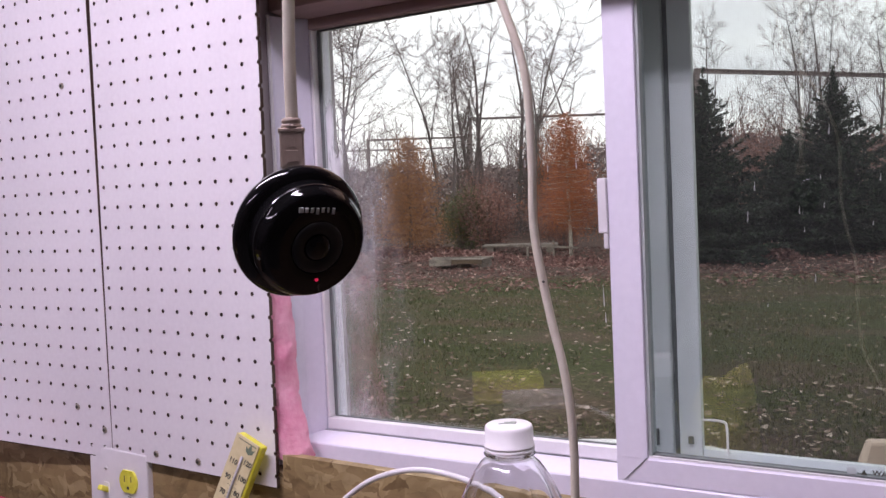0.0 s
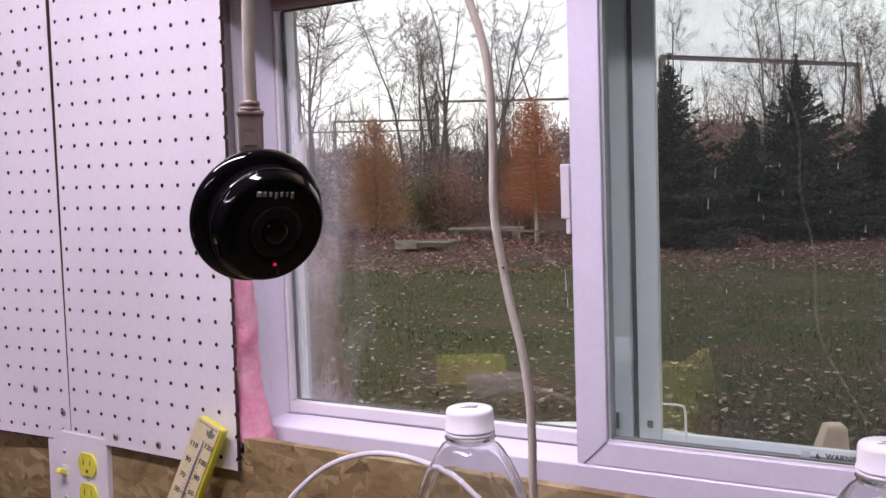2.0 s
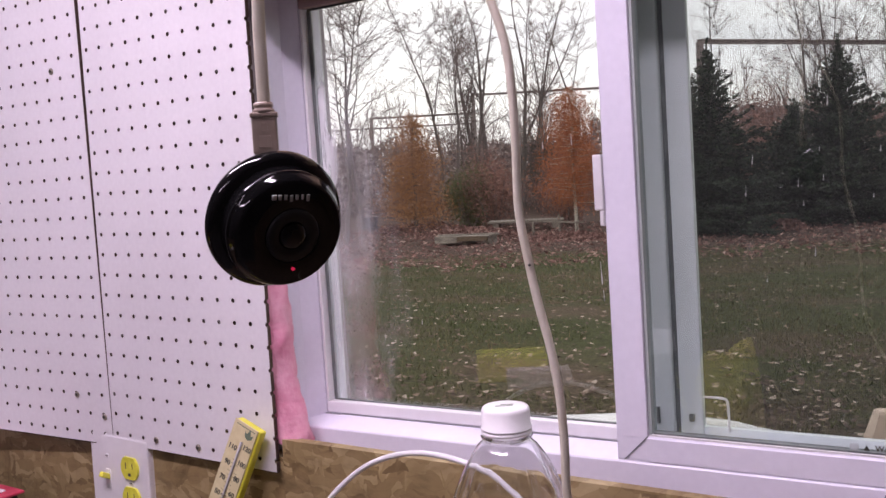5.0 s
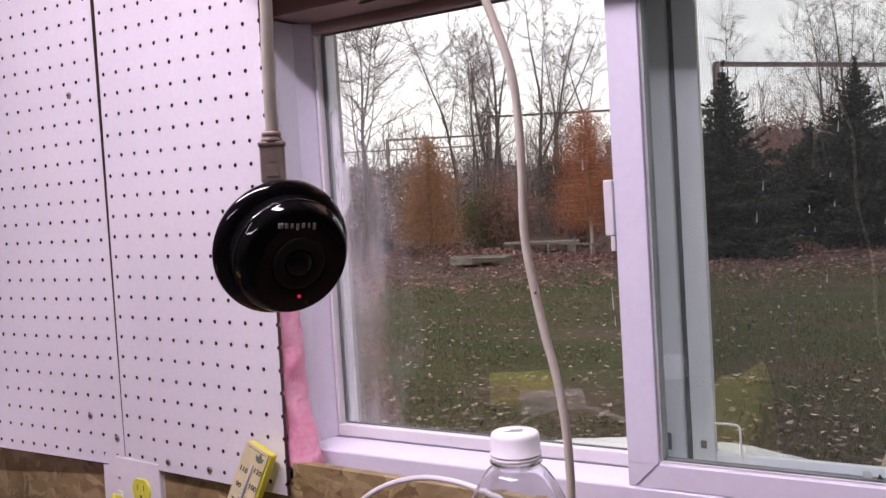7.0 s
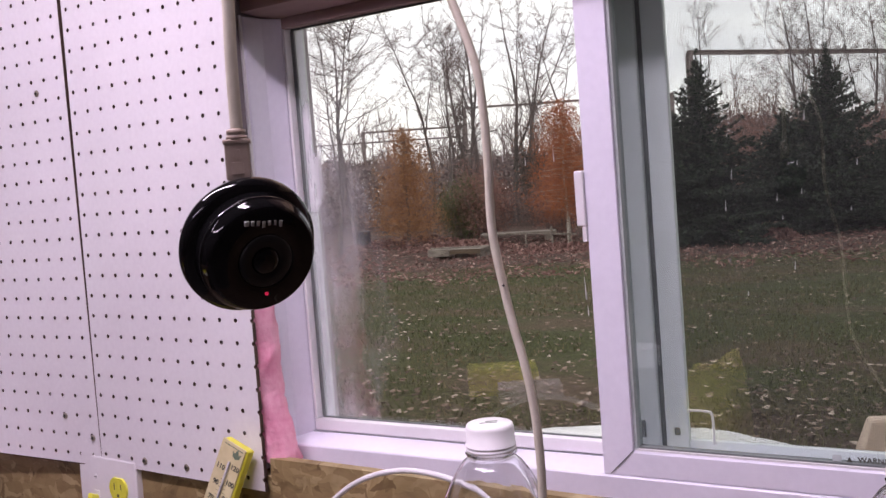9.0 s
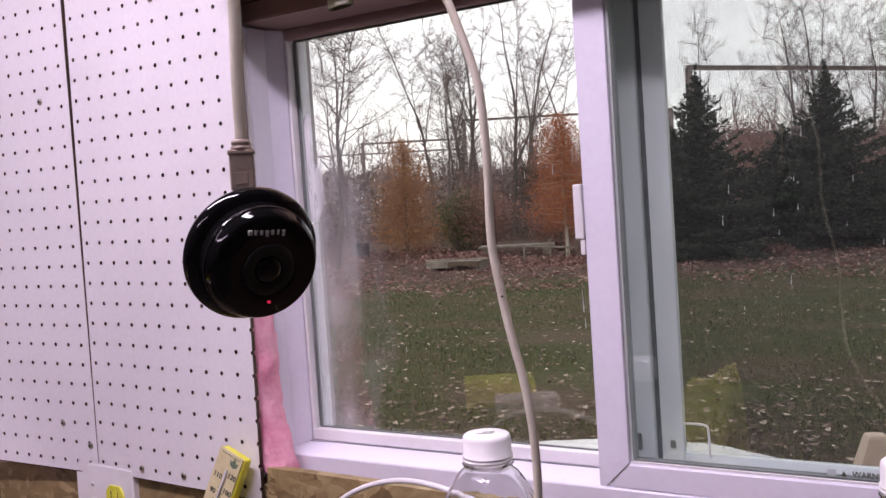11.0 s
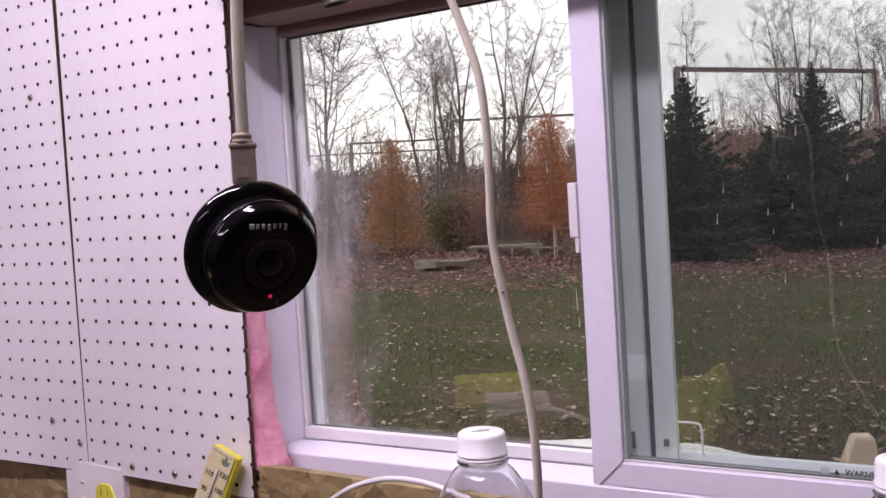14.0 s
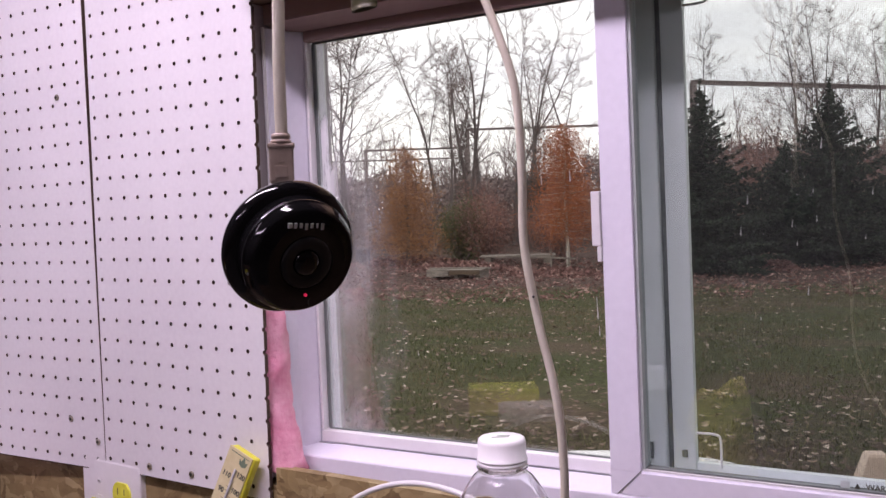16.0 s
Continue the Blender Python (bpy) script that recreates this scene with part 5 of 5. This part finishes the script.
def spruce(x, y, top_z, radius, seed):
    """A spruce: whorls of drooping limbs with hanging needle sprays, open towards the tip."""
    rng = random.Random(seed)
    z0 = height(x, y) - 0.05
    H = top_z - z0
    wv, wf, spots = [], [], []
    for s in range(8):
        limb(wv, wf, Vector((0, 0, H * s / 8)), Vector((0, 0, H * (s + 1) / 8)), 0.09 * (1 - s / 8.2), 0.09 * (1 - (s + 1) / 8.2), 7)
    for w in range(340):
        s = 0.03 + 0.95 * ((w + rng.random()) / 340) ** 1.15
        a = w * 2.4 + rng.gauss(0, 0.35)
        reach = radius * min(1.0, 1.28 * (1 - s) ** 1.15) * rng.uniform(0.5, 1.15) + 0.05
        rise = -0.12 + 0.75 * s + rng.gauss(0, 0.08)
        p = Vector((0, 0, H * s * 0.97))
        out = Vector((math.cos(a), math.sin(a), 0))
        mid = p + out * reach * 0.55 + Vector((0, 0, reach * 0.55 * (rise - 0.12)))
        q = p + out * reach + Vector((0, 0, reach * rise))
        limb(wv, wf, p, mid, 0.018, 0.010, 3)
        limb(wv, wf, mid, q, 0.010, 0.003, 3)
        side = out.cross(Vector((0, 0, 1)))
        for _ in range(int((10 + 120 * reach) * (1.2 - 0.85 * s))):
            t = rng.random() ** 0.8
            c = p.lerp(mid, t / 0.55) if t < 0.55 else mid.lerp(q, (t - 0.55) / 0.45)
            wide = 0.025 + 0.20 * reach * (1 - t) * t * 2
            spots.append(c + side * rng.gauss(0, wide) + Vector((0, 0, 0.02 - abs(rng.gauss(0, 0.03 + 0.04 * reach * (1 - t))))))
    for k in range(60):
        spots.append(Vector((rng.gauss(0, 0.02), rng.gauss(0, 0.02), H * (0.90 + 0.12 * k / 60))))
    ob = thing("spruce", "dark green spruce with drooping layered branches", "tree", pose(x, y, z0), "spruces beyond the lawn")
    part("trunk", mesh_of("spruce_trunk", wv, wf, M_BARK), ob)
    cv, cf = tuft_cloud(rng, spots, 0.062)
    part("crown", mesh_of("spruce_crown", cv, cf, M_SPRUCE), ob)
    return ob


def bush(x, y, top_z, radius, seed, foliage, count, label):
    rng = random.Random(seed)
    z0 = height(x, y) - 0.03
    H = top_z - z0
    wv, wf, spots = [], [], []
    for i in range(26):
        a, r = rng.uniform(0, 6.28), radius * rng.random() ** 0.5
        q = Vector((math.cos(a) * r, math.sin(a) * r, H * rng.uniform(0.55, 1.0) * (1 - 0.35 * (r / radius) ** 2)))
        limb(wv, wf, Vector((q.x * 0.15, q.y * 0.15, 0)), q, 0.022, 0.005, 4)
        for _ in range(count // 26):
            t = rng.random() ** 0.5
            c = Vector((q.x * (0.15 + 0.85 * t), q.y * (0.15 + 0.85 * t), q.z * t))
            spots.append(c + Vector((rng.gauss(0, 0.22), rng.gauss(0, 0.22), rng.gauss(0, 0.2))))
    ob = thing("bush", label, "bush", pose(x, y, z0), "bushes at the wood's edge")
    part("stems", mesh_of("bush_stems", wv, wf, M_TWIG), ob)
    cv, cf = tuft_cloud(rng, spots, 0.042)
    part("crown", mesh_of("bush_crown", cv, cf, foliage), ob)


def far_woods():
    """Tangle of stems and brush that closes the view behind the yard."""
    rng = random.Random(21)
    verts, faces, tv, tf = [], [], [], []
    for i in range(420):
        a = rng.uniform(-0.25, 1.05)
        d = rng.uniform(48, 80)
        x, y = 0.74 - d * math.sin(a), d * math.cos(a)
        p = Vector((x, y, GZ - 0.2))
        q = p + Vector((rng.gauss(0, 0.5), rng.gauss(0, 0.5), rng.uniform(3.2, 7.2)))
        limb(tv, tf, p, q, rng.uniform(0.03, 0.08), 0.012, 4)
        for _ in range(14):
            c = p.lerp(q, rng.uniform(0.35, 1.0))
            side = Vector((rng.gauss(0, 0.6), rng.gauss(0, 0.6), rng.uniform(0.4, 1.5)))
            limb(tv, tf, c, c + side, 0.020, 0.008, 3)
            for _ in range(2):
                e = c + side * rng.uniform(0.4, 1.0)
                limb(tv, tf, e, e + side * 0.35 + Vector((rng.gauss(0, 0.35), rng.gauss(0, 0.35), rng.uniform(0.0, 0.5))), 0.009, 0.005, 3)
    tagged(new("far_trunks", mesh_of("far_trunks", tv, tf, M_TWIG)), "distant tangle of bare grey stems", "woods", kind="stuff")
    spots = []
    for i in range(170000):
        a = rng.uniform(-0.3, 1.1)
        d = rng.uniform(42, 74)
        top = 3.5 + 1.1 * noise.noise((a * 9, d * 0.04, 1)) + 0.5 * noise.noise((a * 40, 0, 2)) + (0.9 if a < 0.45 else 0)
        top *= d / 52
        z = GZ + top * rng.random() ** 0.8
        spots.append(Vector((0.74 - d * math.sin(a), d * math.cos(a), z)))
    cv, cf = tuft_cloud(rng, spots, 0.13)
    tagged(new("far_brush", mesh_of("far_brush", cv, cf, M_BRUSH)), "distant brown autumn undergrowth", "woods", kind="stuff")


def portal(name, a, b, top_z, label, mat_a, mat_b, beam, post):
    """Steel portal over the railway: two posts and a lattice-like beam."""
    a, b = Vector(a), Vector(b)
    ob = thing("railway_portal", label, "steel portal", pose(0, 0, 0), "railway portals behind the trees")
    d = Vector((b.x - a.x, b.y - a.y, 0))
    yaw, L = math.degrees(math.atan2(d.y, d.x)), d.length
    z0 = GZ - 0.3
    for p, mat in ((a, mat_a), (b, mat_b)):
        bm = bmesh.new()
        box(bm, (-post, -post, 0), (post, -post * 0.72, top_z - z0))
        box(bm, (-post, post * 0.72, 0), (post, post, top_z - z0))
        box(bm, (-post * 0.14, -post * 0.715, 0), (post * 0.14, post * 0.715, top_z - z0))
        part("post", finish(bm, name + "_post", mat), ob, at=pose(p.x, p.y, z0, 0, 0, yaw))
    bm = bmesh.new()
    box(bm, (-0.1, -0.10, -beam), (L + 0.1, 0.10, -beam * 0.72))
    box(bm, (-0.1, -0.10, beam * 0.72), (L + 0.1, 0.10, beam))
    box(bm, (-0.1, -0.02, -beam * 0.715), (L + 0.1, 0.02, beam * 0.715))
    part("beam", finish(bm, name + "_beam", mat_a), ob, at=pose(a.x, a.y, top_z, 0, 0, yaw))
    return ob


def yard_things():
    # boards and a broken frame lying among the leaves
    ob = thing("board_stack", "grey weathered boards propped on blocks in the leaves", "boards", pose(-12.9, 20.3, height(-12.9, 20.3), 0, 0, 12))
    for k in range(3):
        part("plank", box_mesh("raft_plank", (-0.72, -0.62 + 0.34 * k, 0.22), (0.72, -0.32 + 0.34 * k, 0.265), M_BOARD, 0.006), ob)
    part("edge_board", box_mesh("raft_edge", (-0.74, -0.67, 0.09), (-0.12, -0.625, 0.275), M_BOARD, 0.006), ob)
    part("edge_board", box_mesh("raft_edge_dark", (-0.11, -0.66, 0.14), (0.74, -0.625, 0.262), M_BENCH, 0.006), ob, "darker right half of the board edge")
    part("loose_board", box_mesh("raft_loose", (-0.9, -0.03, 0.0), (0.7, 0.10, 0.03), M_BOARD, 0.004), ob, at=pose(0.1, -0.2, 0.268, 0, 0, 9))
    for x in (-0.6, 0.0, 0.6):
        part("block", box_mesh("raft_block", (x - 0.05, -0.45, 0), (x + 0.07, 0.3, 0.2195), M_BOARD, 0.006), ob)
    ob = thing("board_stack", "long pale boards lying behind the leaf pile", "boards", pose(-13.6, 24.6, height(-13.6, 24.6), 0, 0, 26))
    for k in range(3):
        part("plank", box_mesh("raft2_plank", (-1.15, -0.45 + 0.32 * k, 0.25), (1.15, -0.17 + 0.32 * k, 0.31), M_BOARD, 0.008), ob)
    for x in (-0.9, 0.9):
        part("block", box_mesh("raft2_block", (x - 0.1, -0.42, 0), (x + 0.1, 0.42, 0.2495), M_BOARD, 0.008), ob)
    ob = thing("timber_trestle", "broken low timber frame standing in the leaves", "timber frame", pose(-11.9, 23.0, height(-11.9, 23.0), 0, 0, 20))
    for x, h in ((-0.5, 0.42), (0.25, 0.55), (0.75, 0.34)):
        part("upright", box_mesh("frame_upright", (x - 0.03, -0.03, -0.05), (x + 0.03, 0.03, h), M_BOARD, 0.005), ob, at=pose(0, 0, 0, 4, 0, 0))
    part("crossbar", box_mesh("frame_bar", (-0.75, -0.06, -0.025), (0.95, -0.032, 0.025), M_BOARD, 0.004), ob, at=pose(0, 0, 0.36, 0, 4, 0))
    # sawn post and tarp-covered heap near the wall
    ob = thing("wooden_post", "pale sawn timber post standing in the yard", "post", pose(-0.10, 4.30, GZ - 0.15, 0, 0, 25))
    bm = bmesh.new()
    rings = []
    for z, left, right, deep in ((0.0, -0.13, 0.075, 0.08), (0.46, -0.108, 0.068, 0.075), (0.655, -0.046, 0.052, 0.050), (0.668, -0.036, 0.042, 0.040)):
        rings.append([bm.verts.new(p) for p in ((left, -deep, z), (right, -deep, z), (right, deep, z), (left, deep, z))])
    for lower, upper in zip(rings, rings[1:]):
        for k in range(4):
            bm.faces.new((lower[k], lower[(k + 1) % 4], upper[(k + 1) % 4], upper[k]))
    bm.faces.new(rings[0][::-1])
    bm.faces.new(rings[-1])
    part("timber", finish(bm, "post_timber", M_POST), ob)
    verts, faces, nr, na = [], [], 16, 48
    for i in range(nr + 1):
        s = i / nr
        for k in range(na):
            a = 2 * math.pi * k / na
            w = 1 + 0.06 * noise.noise((math.cos(a) * 2, math.sin(a) * 2, s * 3))
            r = 0.86 * w * s ** 0.8
            z = 0.535 * math.sqrt(max(0, 1 - s ** 2.2)) + 0.02 * noise.noise((r * math.cos(a) * 9, r * math.sin(a) * 9, 4))
            verts.append((r * 1.45 * math.cos(a), r * 0.6 * math.sin(a), z))
    for i in range(nr):
        for k in range(na):
            j = (k + 1) % na
            faces.append((i * na + k, (i + 1) * na + k, (i + 1) * na + j, i * na + j))
    heap = tagged(new("covered_heap", mesh_of("covered_heap", verts, faces, M_TARP, True)), "low heap under a dull white woven tarp", "tarp")
    heap.matrix_world = pose(-1.17, 3.68, GZ - 0.028, 0, 0, 18)
    ob = thing("drum", "small black drum standing on the leaf litter", "drum", pose(-18.9, 23.6, height(-18.9, 23.6) - 0.02))
    part("shell", lathe("drum_shell", [(0.0, 0.0), (0.22, 0.0), (0.235, 0.03), (0.22, 0.06), (0.23, 0.28), (0.22, 0.5), (0.235, 0.53), (0.22, 0.56), (0.0, 0.55)], M_DARKDRUM, 28), ob)
    # leaf and earth mounds under the trees
    rng = random.Random(3)
    for x, y, r, h in ((-14.2, 22.4, 2.0, 0.28), (-10.6, 21.6, 1.5, 0.22), (-17.5, 24.2, 2.4, 0.32), (-5.75, 23.6, 0.75, 0.42)):
        spots = []
        for _ in range(1500):
            a, q = rng.uniform(0, 6.28), rng.random() ** 0.6
            spots.append(Vector((x + r * q * math.cos(a), y + r * q * 0.7 * math.sin(a), height(x, y) + h * (1 - q * q) * rng.random() + 0.02)))
        cv, cf = tuft_cloud(rng, spots, 0.07)
        tagged(new("leaf_pile", mesh_of("leaf_pile", cv, cf, M_LITTER)), "low drift of reddish-brown fallen leaves", "leaves", kind="stuff")
    # far railway steel
    # second post takes the lit copy, its brightness is in the colour
    portal("portal_near", (-12.74, 38.47, 0), (-6.41, 48.01, 0), 6.46, "rusty steel railway portal behind the spruces", M_RAIL, M_RUSTLIT, 0.095, 0.11)
    portal("portal_far", (-37.03, 46.67, 0), (-31.63, 50.2, 0), 5.28, "grey steel railway portal far behind the yard", M_RAIL, M_RAIL, 0.06, 0.10)
    portal("portal_far", (-41.0, 46.0, 0), (-32.6, 51.6, 0), 4.72, "grey steel railway portal far behind the yard", M_RAIL, M_RAIL, 0.045, 0.06)
    portal("portal_mid", (-26.2, 41.8, 0), (-17.0, 47.8, 0), 5.6, "dark steel railway portal among bare trees", M_RAIL, M_RAIL, 0.055, 0.10)
    ob = thing("signal_box", "small white trackside cabinet far off", "cabinet", pose(-36.4, 46.6, GZ - 0.1))
    part("cabinet", box_mesh("cabinet", (-0.35, -0.3, 0), (0.35, 0.3, 1.9), M_FARWHITE, 0.03), ob)
    part("door", box_mesh("cabinet_door", (-0.28, -0.33, 0.2), (0.28, -0.302, 1.7), M_FARWHITE, 0.01), ob)
    ob = thing("marker_post", "thin pale trackside post far off", "post", pose(-33.2, 49.2, GZ - 0.1))
    part("shaft", box_mesh("marker_shaft", (-0.07, -0.07, 0), (0.07, 0.07, 3.6), M_FARWHITE, 0.01), ob)


def trees():
    # bare trees behind the lawn
    for x, y, top, seed, spread, r, lean in (
            (-21.1, 31.0, 9.0, 3, 0.95, 0.10, 0.0), (-19.6, 30.4, 7.4, 11, 0.9, 0.09, -0.16), (-21.7, 35.4, 9.6, 7, 0.85, 0.16, 0.0),
            (-20.4, 36.4, 11.0, 15, 0.9, 0.15, 0.05), (-18.0, 35.0, 8.2, 19, 0.8, 0.11, 0.0), (-18.9, 39.6, 9.2, 23, 0.7, 0.12, 0.0),
            (-16.5, 19.5, 6.9, 31, 1.9, 0.085, 0.12), (-19.2, 23.6, 7.4, 37, 1.45, 0.11, 0.0),
            (-13.8, 42.9, 9.3, 43, 1.1, 0.12, 0.0), (-10.1, 45.1, 10.8, 47, 1.1, 0.12, 0.0), (-9.3, 46.7, 11.2, 53, 1.15, 0.13, 0.04),
            (-7.5, 46.6, 9.3, 59, 1.2, 0.12, 0.0), (-5.6, 51.2, 9.4, 61, 1.3, 0.12, 0.0), (-3.9, 49.9, 9.0, 67, 1.3, 0.12, 0.0),
            (-11.8, 48.0, 8.4, 71, 1.1, 0.11, 0.0), (-8.7, 43.8, 7.6, 77, 1.2, 0.09, 0.0), (-6.0, 45.0, 8.3, 79, 1.2, 0.10, 0.0), (-24.5, 38.0, 8.6, 73, 0.9, 0.11, 0.0),
            (-20.9, 33.2, 9.4, 97, 0.85, 0.12, 0.03), (-19.4, 36.0, 10.4, 101, 0.9, 0.13, -0.02)):
        bare_tree(x, y, top, seed, spread, r, lean)
    ivy = bare_tree(-21.9, 34.6, 8.4, 91, 0.7, 0.16, 0.0, 0.5, "bare tree with its trunk wrapped in dark ivy")
    rng = random.Random(92)
    spots = [Vector((rng.gauss(0, 0.16), rng.gauss(0, 0.16), rng.uniform(0.1, 5.6))) for _ in range(2600)]
    cv, cf = tuft_cloud(rng, spots, 0.06)
    part("ivy", mesh_of("ivy", cv, cf, M_IVY), ivy, "dark brown-green ivy leaves")
    # conical amber and rust trees
    cone_tree("cypress", -17.1, 23.66, 3.5, 0.98, 4, M_ORANGE, 26000, "small conical tree with amber autumn needles", "tree", "autumn conical trees", skirt=0.12, size=0.031, tip=0.6, loose=2.2)
    cone_tree("cypress", -11.5, 23.75, 3.75, 0.95, 8, M_RUST, 26000, "small conical tree with rust-orange needles and a pale trunk", "tree", "autumn conical trees", bark=M_PALEBARK, skirt=0.22, size=0.031, tip=0.55, trunk_r=0.062, loose=2.2)
    bush(-15.4, 25.8, 2.1, 1.0, 12, M_REDBUSH, 9000, "red-brown leafy bush at the wood edge")
    bush(-13.4, 26.9, 2.0, 1.1, 13, M_REDBUSH, 8000, "red-brown leafy bush at the wood edge")
    bush(-17.2, 27.3, 1.9, 0.9, 14, M_GREENBUSH, 8000, "dull olive-green bush at the wood edge")
    bush(-16.25, 25.50, 1.94, 0.8, 15, M_GREENBUSH, 7000, "dull olive-green bush at the wood edge")
    # dark spruces
    for x, y, top, r, seed in ((-7.24, 22.97, 4.5, 2.15, 2), (-4.75, 25.93, 4.55, 2.6, 5), (-6.3, 27.6, 3.1, 2.2, 9), (-3.0, 28.6, 3.5, 2.3, 6), (-9.3, 26.9, 3.2, 1.9, 10)):
        spruce(x, y, top, r, seed)
    bush(-1.9, 31.3, 4.5, 1.8, 16, M_REDBUSH, 11000, "tall red-brown bush behind the spruces")
    bush(-8.2, 29.8, 4.5, 1.5, 17, M_REDBUSH, 9000, "tall red-brown bush behind the spruces")
    bush(-18.2, 34.2, 4.6, 1.0, 24, M_IVY, 9000, "tall dark brush grown round dead stems")
    bush(-16.6, 34.0, 3.8, 1.3, 25, M_REDBUSH, 8000, "tall red-brown brush behind the rust tree")
    bush(-20.4, 33.0, 3.0, 1.5, 26, M_REDBUSH, 8000, "low red-brown brush at the wood edge")
    bush(-8.6, 34.0, 6.3, 1.5, 27, M_REDBUSH, 6500, "tall tree with sparse russet leaves behind the spruces")
    bush(-4.2, 33.5, 4.6, 1.6, 28, M_REDBUSH, 7000, "tall red-brown bush behind the spruces")
    bush(0.6, 31.0, 3.6, 1.9, 18, M_REDBUSH, 9000, "tall red-brown bush behind the spruces")


room()
pegboards()
window()
insulation()
header_plank()
spring_clamp()
hanging_camera()
cables()
bottle(0.360, -0.100, "clear plastic bottle with a white cap beside the window")
bottle(0.662, -0.058, "clear plastic bottle with a white cap under the screen")
outlet_plate()
thermometer()
bench_and_room_things()
ground()
yard_things()
trees()
leaves_and_grass()
far_woods()
